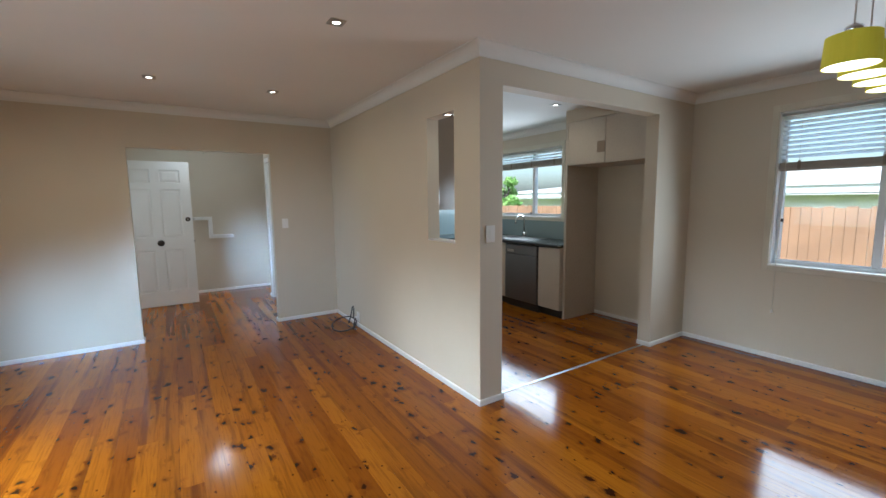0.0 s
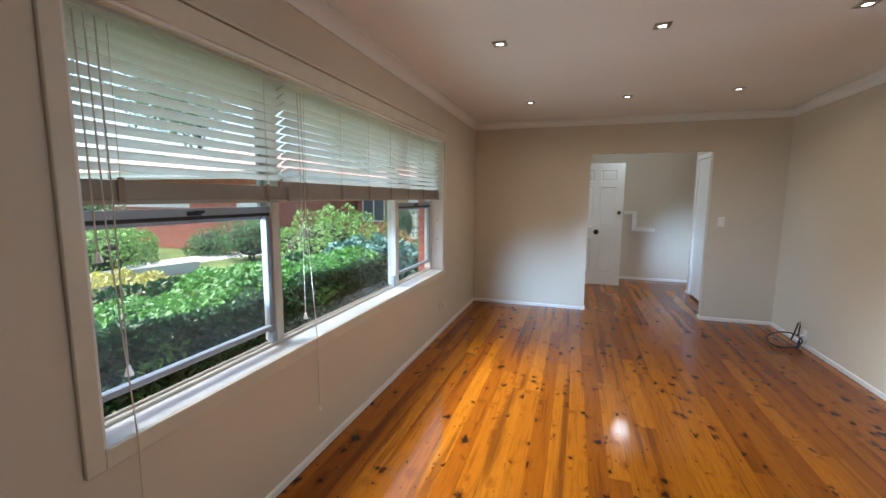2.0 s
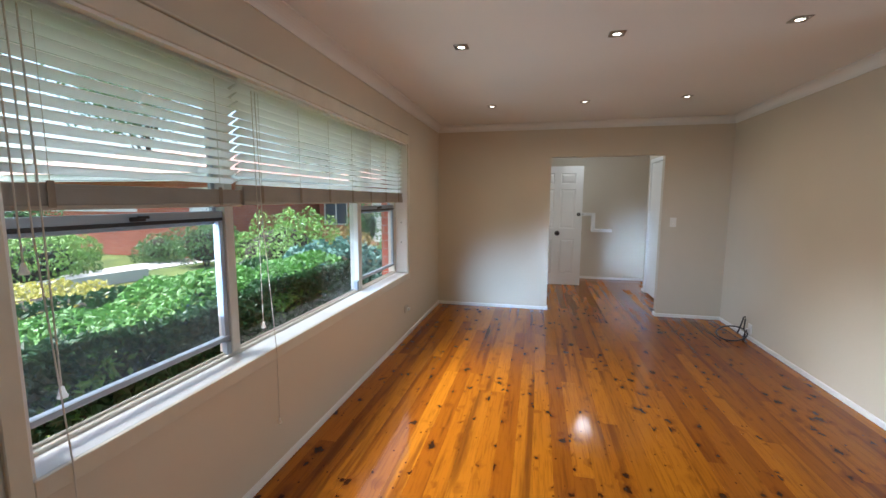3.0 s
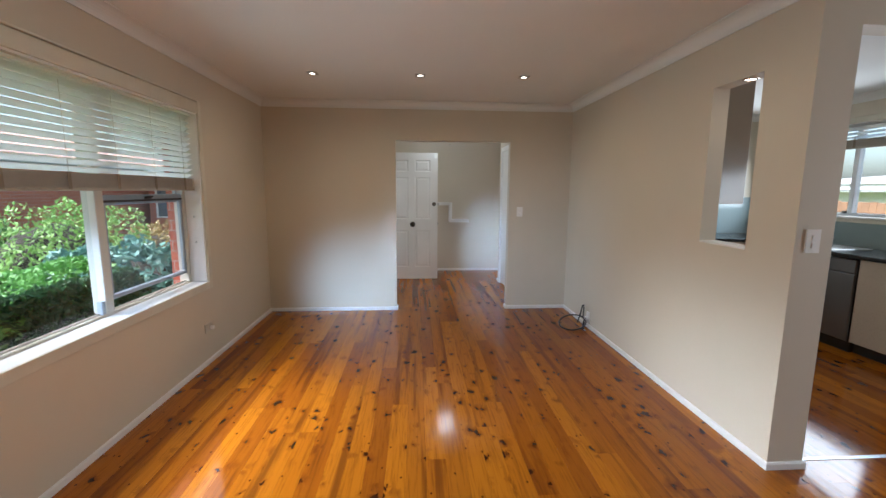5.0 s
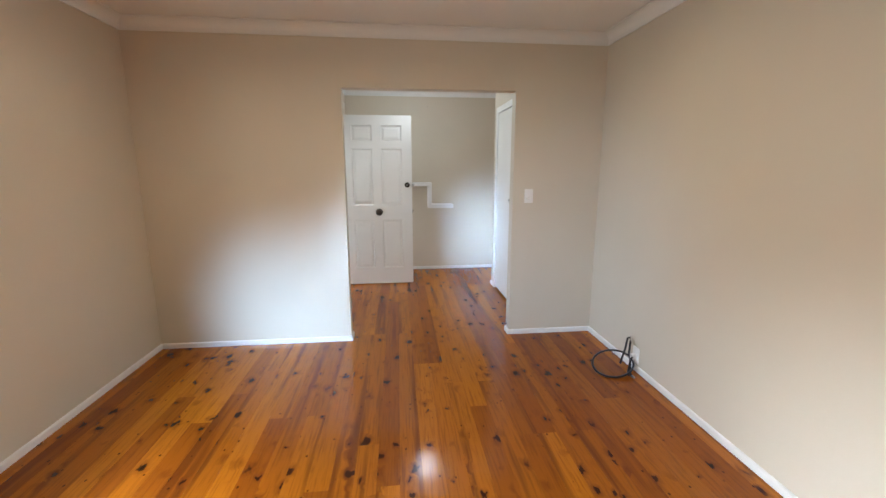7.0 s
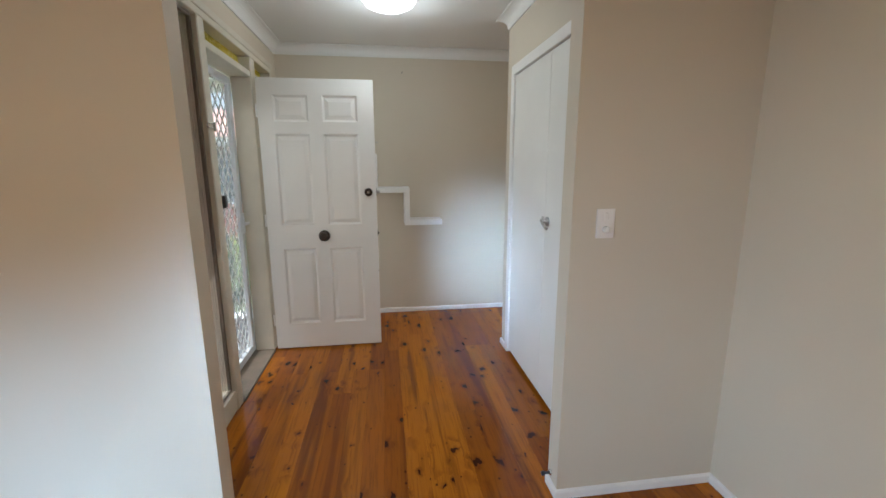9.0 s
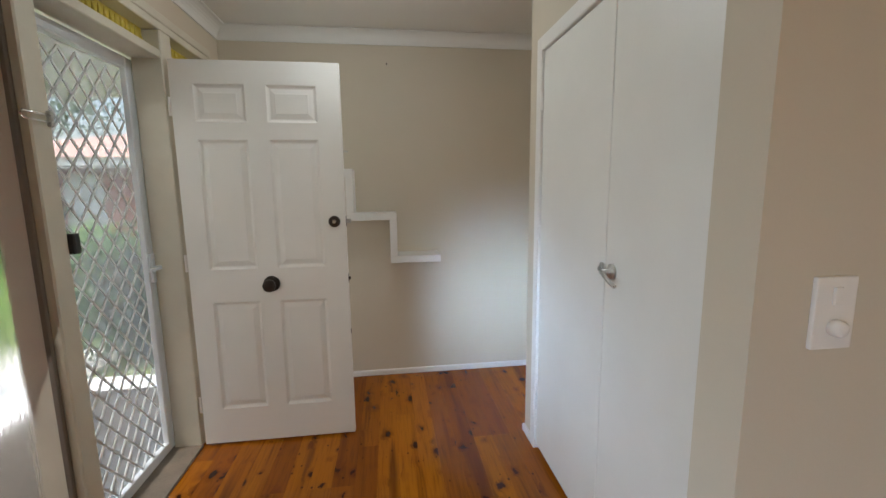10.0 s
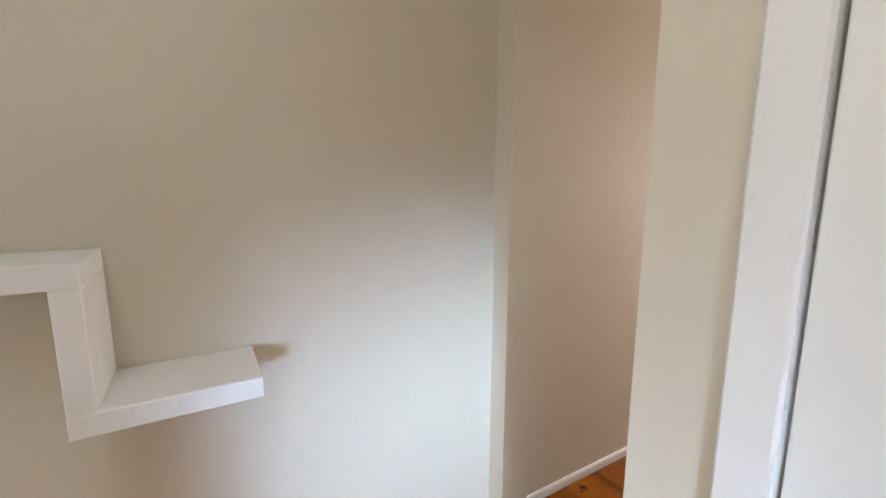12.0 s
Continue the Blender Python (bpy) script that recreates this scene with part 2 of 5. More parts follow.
def floor_boards():
    """Varnished cypress pine: honey boards with dark knots and reddish heartwood streaks along y."""
    n = Nodes("cypress_boards")
    rnd = n.math("FRACT", n.math("ADD", n.add("ObjectInfo").outputs["Random"], n.add("NewGeometry").outputs["Random Per Island"]))
    p = n.place()
    shift = n.add("CombineXYZ", X=n.math("MULTIPLY", rnd, 37.0), Y=n.math("MULTIPLY", rnd, 91.0), Z=0.0)
    q = n.add("VectorMath", i0=p, i1=shift.outputs[0]).outputs[0]
    # knots
    wob = n.add("TexNoise", Vector=n.scaled(q, 26, 14, 1), Scale=1.0, Detail=2.0)
    wv = n.add("VectorMath", i0=n.scaled(q, 11.0, 8.0, 0.0), i1=n.add("VectorMath", i0=wob.outputs["Color"], i1=(0.75, 0.75, 0)).outputs[0])
    wv.operation = "ADD"
    scale_wob = wv.inputs[1].links[0].from_node
    scale_wob.operation = "MULTIPLY"
    vor = n.add("TexVoronoi", Vector=wv.outputs[0], Scale=1.0, Randomness=1.0)
    cell = n.add("SeparateColor", i0=vor.outputs["Color"])
    some = n.math("GREATER_THAN", n.math("MULTIPLY_ADD", n.noise(q, 1.1, 2), -0.9, n.math("ADD", cell.outputs[0], 0.45)), 0.30)
    size = n.math("MULTIPLY_ADD", n.math("POWER", cell.outputs[1], 2.0), 0.19, 0.105)
    ratio = n.math("DIVIDE", vor.outputs["Distance"], size)
    knot = n.math("MULTIPLY", n.ramp(ratio, 0.75, 1.12, 1.0, 0.0), some)
    halo = n.math("MULTIPLY", n.ramp(ratio, 0.8, 2.5, 1.0, 0.0), some)
    # grain bends round the knots
    bend = n.math("MULTIPLY", halo, 0.62)
    gx = n.add("CombineXYZ", X=n.math("ADD", n.add("SeparateXYZ", i0=q).outputs[0], n.math("MULTIPLY", bend, 0.03)),
               Y=n.math("MULTIPLY", n.add("SeparateXYZ", i0=q).outputs[1], 0.045), Z=rnd).outputs[0]
    grain = n.noise(gx, 95.0, 5, 0.6)
    streak = n.noise(gx, 13.0, 3, 0.55)
    tone = n.ramp(rnd, 0.0, 1.0)
    base = n.mix(tone, (0.250, 0.067, 0.004), (0.415, 0.136, 0.007))
    dark_board = n.math("GREATER_THAN", n.math("FRACT", n.math("MULTIPLY", rnd, 7.31)), 0.74)
    base = n.mix(n.math("MULTIPLY", dark_board, 0.24), base, (0.15, 0.038, 0.006))
    base = n.mix(n.math("MULTIPLY", n.ramp(streak, 0.52, 0.70), 0.72), base, (0.105, 0.024, 0.004))
    base = n.mix(n.math("MULTIPLY", n.ramp(grain, 0.45, 0.72), 0.46), base, (0.105, 0.027, 0.004))
    base = n.mix(n.math("MULTIPLY", halo, 0.5), base, (0.125, 0.026, 0.004))
    base = n.mix(n.math("MULTIPLY", knot, 0.97), base, (0.034, 0.009, 0.003))
    fv = n.add("TexVoronoi", Vector=n.scaled(q, 30.0, 22.0, 0.0), Scale=1.0, Randomness=1.0)
    fc = n.add("SeparateColor", i0=fv.outputs["Color"])
    fleck = n.math("MULTIPLY", n.ramp(fv.outputs["Distance"], 0.13, 0.22, 1.0, 0.0), n.math("GREATER_THAN", fc.outputs[0], 0.86))
    base = n.mix(n.math("MULTIPLY", fleck, 0.9), base, (0.055, 0.013, 0.002))
    wear = n.noise(p, 2.2, 3)
    scuff = n.noise(p, 40.0, 3)
    rough = n.math("ADD", n.ramp(wear, 0.3, 0.75, 0.05, 0.11), n.math("MULTIPLY", scuff, 0.05))
    ripple = n.math("ADD", n.math("MULTIPLY", n.noise(n.scaled(p, 14, 1.2, 1), 1.0, 2), 1.0), n.math("MULTIPLY", grain, 0.12))
    return n.set(Base_Color=base, Roughness=rough, IOR=1.5, Specular_IOR_Level=0.27,
                 Normal=n.bump(ripple, 0.10, 0.006))


def brick(name, a, b, mortar, scale=1.0):
    n = Nodes(name)
    p = n.add("SeparateXYZ", i0=n.place())
    along = n.math("ADD", p.outputs[0], p.outputs[1])
    vec = n.add("CombineXYZ", X=along, Y=p.outputs[2], Z=0.0).outputs[0]
    tex = n.add("TexBrick", Vector=vec, Color1=(*a, 1), Color2=(*b, 1), Mortar=(*mortar, 1), Scale=1.0)
    tex.inputs["Brick Width"].default_value, tex.inputs["Row Height"].default_value = 0.24 * scale, 0.086 * scale
    tex.inputs["Mortar Size"].default_value = 0.005
    fine = n.noise(n.place(), 60, 3)
    col = n.mix(n.math("MULTIPLY", fine, 0.35), tex.outputs["Color"], shade(a, 0.5))
    return n.set(Base_Color=col, Roughness=0.85, Normal=n.bump(n.math("SUBTRACT", fine, tex.outputs["Fac"]), 0.5, 0.01))


def roof_tiles():
    n = Nodes("terracotta_tiles")
    p = n.scaled(n.place(), 1, 1, 1)
    w = n.add("TexWave", Vector=p, Scale=0.9)
    w.bands_direction = "Z"
    fine = n.noise(p, 5, 4)
    col = n.mix(n.ramp(fine, 0.3, 0.7), (0.40, 0.22, 0.18), (0.52, 0.33, 0.28))
    return n.set(Base_Color=col, Roughness=0.8, Normal=n.bump(w.outputs["Fac"], 0.6, 0.05))


def foliage(name, dark, light, rough=0.45, trans=0.25):
    n = Nodes(name)
    rnd = n.add("NewGeometry").outputs["Random Per Island"]
    broad = n.noise(n.place(), 2.5, 2)
    col = n.mix(n.math("ADD", n.math("MULTIPLY", rnd, 0.6), n.math("MULTIPLY", broad, 0.5)), dark, light)
    n.set(Base_Color=col, Roughness=rough)
    leafy = n.add("BsdfTranslucent", Color=col)
    mix = n.add("MixShader", i0=trans)
    n.tree.links.new(n.bsdf.outputs[0], mix.inputs[1])
    n.tree.links.new(leafy.outputs[0], mix.inputs[2])
    n.tree.links.new(mix.outputs[0], n.tree.nodes["Material Output"].inputs[0])
    return n.mat


def lawn_mat():
    n = Nodes("lawn_grass")
    p = n.place()
    col = n.mix(n.ramp(n.noise(p, 1.2, 4), 0.3, 0.7), (0.09, 0.14, 0.03), (0.20, 0.26, 0.06))
    col = n.mix(n.math("MULTIPLY", n.noise(p, 60, 3), 0.5), col, (0.03, 0.05, 0.012))
    return n.set(Base_Color=col, Roughness=0.9, Normal=n.bump(n.noise(p, 90, 3), 0.8, 0.03))


BOARDS = floor_boards()
BRICK_RED = brick("red_brick", (0.40, 0.10, 0.06), (0.50, 0.15, 0.09), (0.42, 0.34, 0.30))
ROOF = roof_tiles()
# one hedge leaf in two colours: shaded for the sides, lit for the top
LEAF_SHADED = foliage("shaded_hedge_leaf", (0.010, 0.040, 0.014), (0.045, 0.14, 0.045))
LEAF_SUNLIT = foliage("sunlit_hedge_leaf", (0.055, 0.18, 0.035), (0.18, 0.42, 0.09))
LEAF_GOLD = foliage("golden_leaf", (0.34, 0.36, 0.06), (0.62, 0.56, 0.14))
LEAF_LIME = foliage("lime_leaf", (0.11, 0.26, 0.05), (0.30, 0.48, 0.12))
LEAF_BLUE = foliage("blue_green_leaf", (0.04, 0.12, 0.10), (0.14, 0.30, 0.25))
LEAF_BUSH = foliage("bush_leaf", (0.04, 0.11, 0.03), (0.13, 0.26, 0.08))
LEAF_RUST = foliage("rust_leaf", (0.14, 0.08, 0.03), (0.34, 0.26, 0.06))
LEAF_TREE = foliage("tree_leaf", (0.035, 0.085, 0.03), (0.12, 0.22, 0.08))
LAWN = lawn_mat()

# ---------------------------------------------------------------- mesh helpers


def box(bm, x0, x1, y0, y1, z0, z1, bevel=0.0, segs=1):
    """Adds a box to bm, with its edges rounded by bevel."""
    made = bmesh.ops.create_cube(bm, size=1.0, matrix=Matrix.Translation(((x0 + x1) / 2, (y0 + y1) / 2, (z0 + z1) / 2)) @ Matrix.Diagonal((x1 - x0, y1 - y0, z1 - z0, 1)))
    if bevel:
        edges = list({e for v in made["verts"] for e in v.link_edges})
        bmesh.ops.bevel(bm, geom=edges, offset=bevel, segments=segs, affect="EDGES", profile=0.7)
    return bm


def boxes(*rows, bevel=0.0, segs=1):
    bm = bmesh.new()
    for row in rows:
        box(bm, *row, bevel=bevel, segs=segs)
    return bm


def turned(profile, m=None, steps=24, ring=False):
    """A solid turned about z from (radius, height) pairs."""
    bm = bmesh.new()
    rings = []
    for r, z in profile:
        rings.append([bm.verts.new((max(r, 1e-4) * math.cos(a), max(r, 1e-4) * math.sin(a), z)) for a in [2 * math.pi * k / steps for k in range(steps)]])
    for lo, hi in zip(rings, rings[1:]):
        for k in range(steps):
            bm.faces.new((lo[k], lo[(k + 1) % steps], hi[(k + 1) % steps], hi[k]))
    if ring:
        for k in range(steps):
            bm.faces.new((rings[-1][k], rings[-1][(k + 1) % steps], rings[0][(k + 1) % steps], rings[0][k]))
    else:
        bm.faces.new(list(reversed(rings[0])))
        bm.faces.new(rings[-1])
    if m is not None:
        bm.transform(m)
    return bm


def tube(points, radius, steps=8, closed=False):
    """A round rod along points."""
    bm = bmesh.new()
    pts = [Vector(p) for p in points]
    rings = []
    for i, p in enumerate(pts):
        a = pts[i - 1] if i or closed else p
        b = pts[(i + 1) % len(pts)] if i + 1 < len(pts) or closed else p
        d = (b - a).normalized()
        u = d.cross(Vector((0, 0, 1)) if abs(d.z) < 0.95 else Vector((0, 1, 0))).normalized()
        w = d.cross(u)
        rings.append([bm.verts.new(p + radius * (math.cos(t) * u + math.sin(t) * w)) for t in [2 * math.pi * k / steps for k in range(steps)]])
    pairs = list(zip(rings, rings[1:])) + ([(rings[-1], rings[0])] if closed else [])
    for lo, hi in pairs:
        for k in range(steps):
            bm.faces.new((lo[k], lo[(k + 1) % steps], hi[(k + 1) % steps], hi[k]))
    if not closed:
        bm.faces.new(list(reversed(rings[0])))
        bm.faces.new(rings[-1])
    return bm


def swept(profile, path, closed=False):
    """Sweeps (inset, z) pairs along a plan of (x, y) corners walked anticlockwise, so that inset goes to the left; corners are mitred."""
    bm = bmesh.new()
    n = len(path)
    rows = []
    for i in range(n):
        p = Vector(path[i])
        before = (p - Vector(path[i - 1])).normalized() if closed or i else None
        after = (Vector(path[(i + 1) % n]) - p).normalized() if closed or i + 1 < n else None
        before, after = before or after, after or before
        nb, na = Vector((-before.y, before.x)), Vector((-after.y, after.x))
        m = (nb + na) / (1 + nb.dot(na))
        rows.append([bm.verts.new((p.x + m.x * d, p.y + m.y * d, z)) for d, z in profile])
    for a, b in list(zip(rows, rows[1:])) + ([(rows[-1], rows[0])] if closed else []):
        k = len(profile)
        for j in range(k):
            bm.faces.new((a[j], a[(j + 1) % k], b[(j + 1) % k], b[j]))
    if not closed:
        bm.faces.new(list(reversed(rows[0])))
        bm.faces.new(rows[-1])
    return bm


def part(name, bm, material, parent=None, label="", smooth=False):
    """Links bm as one mesh object, under parent if given."""
    bmesh.ops.recalc_face_normals(bm, faces=bm.faces)
    mesh = bpy.data.meshes.new(name)
    bm.to_mesh(mesh)
    bm.free()
    mesh.materials.append(material)
    if smooth:
        mesh.shade_smooth()
    ob = new(name, mesh)
    if parent:
        ob.parent = parent
    if label:
        tagged(ob, label)
    return ob


def thing(name, label, category, group="", kind="", at=(0, 0, 0)):
    ob = new(name)
    ob.location = at
    ob.empty_display_size = 0.1
    bpy.context.view_layer.update()
    return tagged(ob, label, category, group, kind)


def structure(name, bm, material, label, category, smooth=False):
    return tagged(part(name, bm, material, None, "", smooth), label, category, "", "structure")


# ---------------------------------------------------------------- the shell
CEILING = 2.475
WEST, EAST, SOUTH, NORTH = -1.79, EAST_FACE, -2.60, 5.39
FOYER_W, FOYER_N, CLOSET_X, CLOSET_N = -0.54, 7.897, 1.30, 7.02
PART_X, KIT_Y, KIT_N = 1.83, 2.32, 5.80
H = CEILING + 0.02

structure("floor_slab", boxes((WEST - 0.12, EAST + 0.12, SOUTH - 0.12, FOYER_N + 0.1, -0.30, -0.022)), SOIL_AND_SHADE, "dark underfloor beneath the boards", "floor")
structure("ceiling", boxes((WEST - 0.3, EAST + 0.3, SOUTH - 0.3, FOYER_N + 0.3, CEILING, CEILING + 0.15)), CEIL, "flat white painted plasterboard ceiling", "ceiling")

WIN_W = (0.503, 3.950, 0.69, 2.06)
WIN_D = (0.27, 1.600, 0.86, 2.19)
WIN_K = (4.00, 5.62, 1.215, 2.19)


def wall_x(x0, x1, y0, y1, openings):
    """Boxes of a wall that runs along y, with rectangular openings (y0, y1, z0, z1)."""
    rows, y = [], y0
    for a, b, z0, z1 in sorted(openings):
        rows.append((x0, x1, y, a, 0, H))
        if z0 > 0:
            rows.append((x0, x1, a, b, 0, z0))
        rows.append((x0, x1, a, b, z1, H))
        y = b
    rows.append((x0, x1, y, y1, 0, H))
    return boxes(*rows)


structure("wall_west", wall_x(WEST - 0.12, WEST, SOUTH, 5.49, [WIN_W]), WALL, "warm beige painted plaster wall with a wide window", "wall")
structure("wall_east", wall_x(EAST, EAST + 0.14, SOUTH, FOYER_N + 0.1, [WIN_D, WIN_K, (7.15, 7.75, 0.9, 2.05)]), WALL, "warm beige painted plaster wall with two windows", "wall")
structure("wall_south", boxes((WEST - 0.12, EAST + 0.14, SOUTH - 0.12, SOUTH, 0, H)), WALL, "plain beige painted plaster wall", "wall")
structure("wall_north", boxes((WEST, -0.275, NORTH, NORTH + 0.1, 0, H), (1.088, PART_X + 0.11, NORTH, NORTH + 0.1, 0, H), (-0.275, 1.088, NORTH, NORTH + 0.1, 2.04, H)),
          WALL, "beige plaster wall with a wide squared opening to the entry", "wall")
HOLE = (2.622, 3.005, 1.143, 2.112)
structure("wall_partition", wall_x(PART_X, PART_X + 0.11, KIT_Y + 0.125, NORTH, [HOLE]), WALL, "beige partition wall with a tall narrow servery slot", "wall")
structure("wall_kitchen", boxes((PART_X, 2.03, KIT_Y, KIT_Y + 0.125, 0, H), (3.948, EAST, KIT_Y, KIT_Y + 0.125, 0, H), (2.03, 3.948, KIT_Y, KIT_Y + 0.125, 2.24, H)),
          WALL, "beige plaster wall with a wide kitchen opening", "wall")
structure("wall_kitchen_north", boxes((PART_X + 0.11, EAST, KIT_N, KIT_N + 0.1, 0, H)), WALL, "plain beige kitchen wall", "wall")
structure("wall_foyer_north", boxes((FOYER_W - 0.15, 1.73, FOYER_N, FOYER_N + 0.1, 0, H), (1.73, EAST, FOYER_N + 0.004, FOYER_N + 0.1, 0, H)), WALL, "pale plaster entry wall", "wall")
structure("wall_corridor", boxes((1.73, 1.86, FOYER_N - 0.085, FOYER_N, 0, H), (1.73, 1.86, CLOSET_N, FOYER_N - 0.085, 2.05, H)), WALL, "plaster nib and lintel at the corridor", "wall")
structure("wall_corridor_south", boxes((CLOSET_X, EAST, CLOSET_N - 0.1, CLOSET_N, 0, H)), WALL, "plaster wall between closet and corridor", "wall")
structure("wall_closet_head", boxes((CLOSET_X, CLOSET_X + 0.09, NORTH + 0.1, CLOSET_N - 0.1, 2.085, H), (CLOSET_X, CLOSET_X + 0.09, NORTH + 0.1, 5.50, 0, 2.085), (CLOSET_X, CLOSET_X + 0.09, 6.87, CLOSET_N - 0.1, 0, 2.085)),
          WALL, "plaster wall round the closet doors", "wall")
structure("wall_closet_back", boxes((PART_X + 0.0, PART_X + 0.1, KIT_N + 0.1, CLOSET_N - 0.1, 0, H)), WALL, "back wall of the closet", "wall")
structure("wall_entry", boxes((FOYER_W - 0.15, FOYER_W, NORTH + 0.1, FOYER_N, 2.235, H), (FOYER_W - 0.15, FOYER_W, 7.70, FOYER_N, 0, 2.235)), WALL, "plaster wall over the entry frame", "wall")

COVE = [(0.0, CEILING - 0.082), (0.010, CEILING - 0.082)] + [(0.010 + 0.07 * (1 - math.cos(radians(a))) + 0.0, CEILING - 0.072 + 0.062 * math.sin(radians(a))) for a in (0, 15, 30, 45, 60, 75, 90)] + [(0.080, CEILING - 0.002), (0.0, CEILING - 0.002)]
structure("cornice_living", swept(COVE, [(WEST, SOUTH), (EAST, SOUTH), (EAST, KIT_Y), (PART_X, KIT_Y), (PART_X, NORTH), (WEST, NORTH)], True), CEIL, "white coved plaster cornice round the living and dining room", "cornice")
structure("cornice_foyer", swept(COVE, [(FOYER_W, NORTH + 0.1), (CLOSET_X, NORTH + 0.1), (CLOSET_X, CLOSET_N), (1.73, CLOSET_N), (1.73, FOYER_N), (FOYER_W, FOYER_N)], True), CEIL, "white coved plaster cornice round the entry", "cornice")
structure("cornice_kitchen", swept(COVE, [(PART_X + 0.11, KIT_Y + 0.125), (EAST, KIT_Y + 0.125), (EAST, KIT_N), (PART_X + 0.11, KIT_N)], True), CEIL, "white coved plaster cornice round the kitchen", "cornice")

SKIRT = [(0, 0.002), (0.013, 0.002), (0.013, 0.034), (0.009, 0.041), (0, 0.043)]
for path in ([(-0.275, NORTH + 0.1), (-0.275, NORTH), (WEST, NORTH), (WEST, SOUTH), (EAST, SOUTH), (EAST, KIT_Y), (3.948, KIT_Y), (3.948, KIT_Y + 0.125)],
             [(2.03, KIT_Y + 0.125), (2.03, KIT_Y), (PART_X, KIT_Y), (PART_X, NORTH), (1.088, NORTH), (1.088, NORTH + 0.1)],
             [(1.73, FOYER_N - 0.085), (1.73, FOYER_N), (FOYER_W, FOYER_N)],
             [(EAST, FOYER_N + 0.004), (1.86, FOYER_N + 0.004), (1.86, FOYER_N - 0.085), (1.73, FOYER_N - 0.085)],
             [(CLOSET_X, 6.91), (CLOSET_X, CLOSET_N), (EAST, CLOSET_N)],
             [(EAST, KIT_Y + 0.125), (EAST, 3.42)]):
    structure("baseboard", swept(SKIRT, path), TRIM, "low white painted baseboard", "baseboard")

# ---------------------------------------------------------------- windows


def pane(parent, x, y0, y1, z0, z1, name="pane"):
    ob = part(name, boxes((x - 0.002, x + 0.002, y0, y1, z0, z1)), GLASS, parent)
    ob.visible_shadow = False
    return ob


# living-room window: two sliding sashes either side of a fixed pane
win1 = tagged(thing("window_1", "wide white aluminium window with two raised sashes", "window"), kind="structure")
y0, y1, z0, z1 = WIN_W
part("architrave", boxes((WEST, WEST + 0.016, y0 - 0.055, y0, z0 - 0.058, z1 + 0.10), (WEST, WEST + 0.016, y1, y1 + 0.05, z0 - 0.058, z1 + 0.10),
                         (WEST + 0.001, WEST + 0.016, y0, y1, z0 - 0.058, z0 + 0.005), (WEST, WEST + 0.014, y0, y1, z1, z1 + 0.088), (WEST, WEST + 0.022, y0 - 0.004, y1 + 0.004, z1 + 0.092, z1 + 0.103), bevel=0.003), CREAM, win1, "cream painted architrave")
part("window_sill", boxes((-1.915, WEST + 0.001, y0, y1, z0 - 0.012, z0 + 0.004), bevel=0.003), SILL_PAINT, win1, "white painted timber sill")
part("reveal", boxes((-1.915, WEST + 0.002, y0 - 0.002, y0 + 0.014, z0 + 0.006, z1), (-1.915, WEST + 0.002, y1 - 0.014, y1 + 0.002, z0 + 0.006, z1), (-1.915, WEST + 0.002, y0, y1, z1 - 0.012, z1 + 0.002)), TRIM, win1)
part("window_frame", boxes((-1.962, -1.915, y0, y1, z0 - 0.01, z0 + 0.018), (-1.945, -1.935, y0 + 0.05, y1 - 0.05, z0 + 0.018, z0 + 0.030), (-1.99, -1.915, y0, y0 + 0.05, z0 + 0.018, z1), (-1.99, -1.915, y1 - 0.05, y1, z0 + 0.018, z1), (-1.99, -1.915, y0, y1, z1 - 0.045, z1),
                           (-1.99, -1.912, 1.445, 1.503, z0 + 0.018, z1), (-1.99, -1.912, 2.972, 3.040, z0 + 0.018, z1), bevel=0.004), CREAM_ALU, win1, "cream aluminium window frame")
for a, b in ((0.55, 1.445), (3.040, 3.90)):
    sash = part("sash", boxes((-1.950, -1.925, a, b, 0.778, 0.806), (-1.950, -1.925, a, b, 1.392, 1.425), (-1.950, -1.925, a, a + 0.030, 0.806, 1.392), (-1.950, -1.925, b - 0.030, b, 0.806, 1.392), bevel=0.003), SASH_ALU, win1, "raised grey aluminium sash")
    # these panes carry a thin pale-blue haze in their material
    pane(sash, -1.938, a + 0.02, b - 0.02, 0.80, 1.40).data.materials[0] = HAZY_GLASS
    part("seal", boxes((-1.924, -1.918, a + 0.01, b - 0.01, 1.378, 1.393), bevel=0.002), BLACK_PLASTIC, sash, "black rubber seal")
    part("finger_rail", boxes((-1.926, -1.916, a + 0.01, b - 0.01, 0.800, 0.806), bevel=0.002), SASH_ALU, sash)
    part("latch", boxes((-1.927, -1.910, (a + b) / 2 - 0.03, (a + b) / 2 + 0.03, 1.395, 1.412), (-1.915, -1.903, (a + b) / 2 - 0.008, (a + b) / 2 + 0.04, 1.404, 1.416), bevel=0.003), BLACK_PLASTIC, sash, "dark sash latch")
    upper = part("upper_sash", boxes((-1.985, -1.962, a, b, 1.36, 1.39), (-1.985, -1.962, a, a + 0.022, 1.39, 2.01), (-1.985, -1.962, b - 0.022, b, 1.39, 2.01), bevel=0.003), SASH_ALU, win1)
    pane(upper, -1.973, a + 0.02, b - 0.02, 1.38, 2.015)
pane(win1, -1.955, 1.503, 2.972, z0 + 0.018, z1 - 0.045)
part("guide_block", boxes((-1.950, -1.916, 2.945, 2.972, z0 + 0.018, z0 + 0.10), (-1.950, -1.916, 1.415, 1.445, z0 + 0.018, z0 + 0.085), bevel=0.003), SASH_ALU, win1, "grey plastic sash guides")
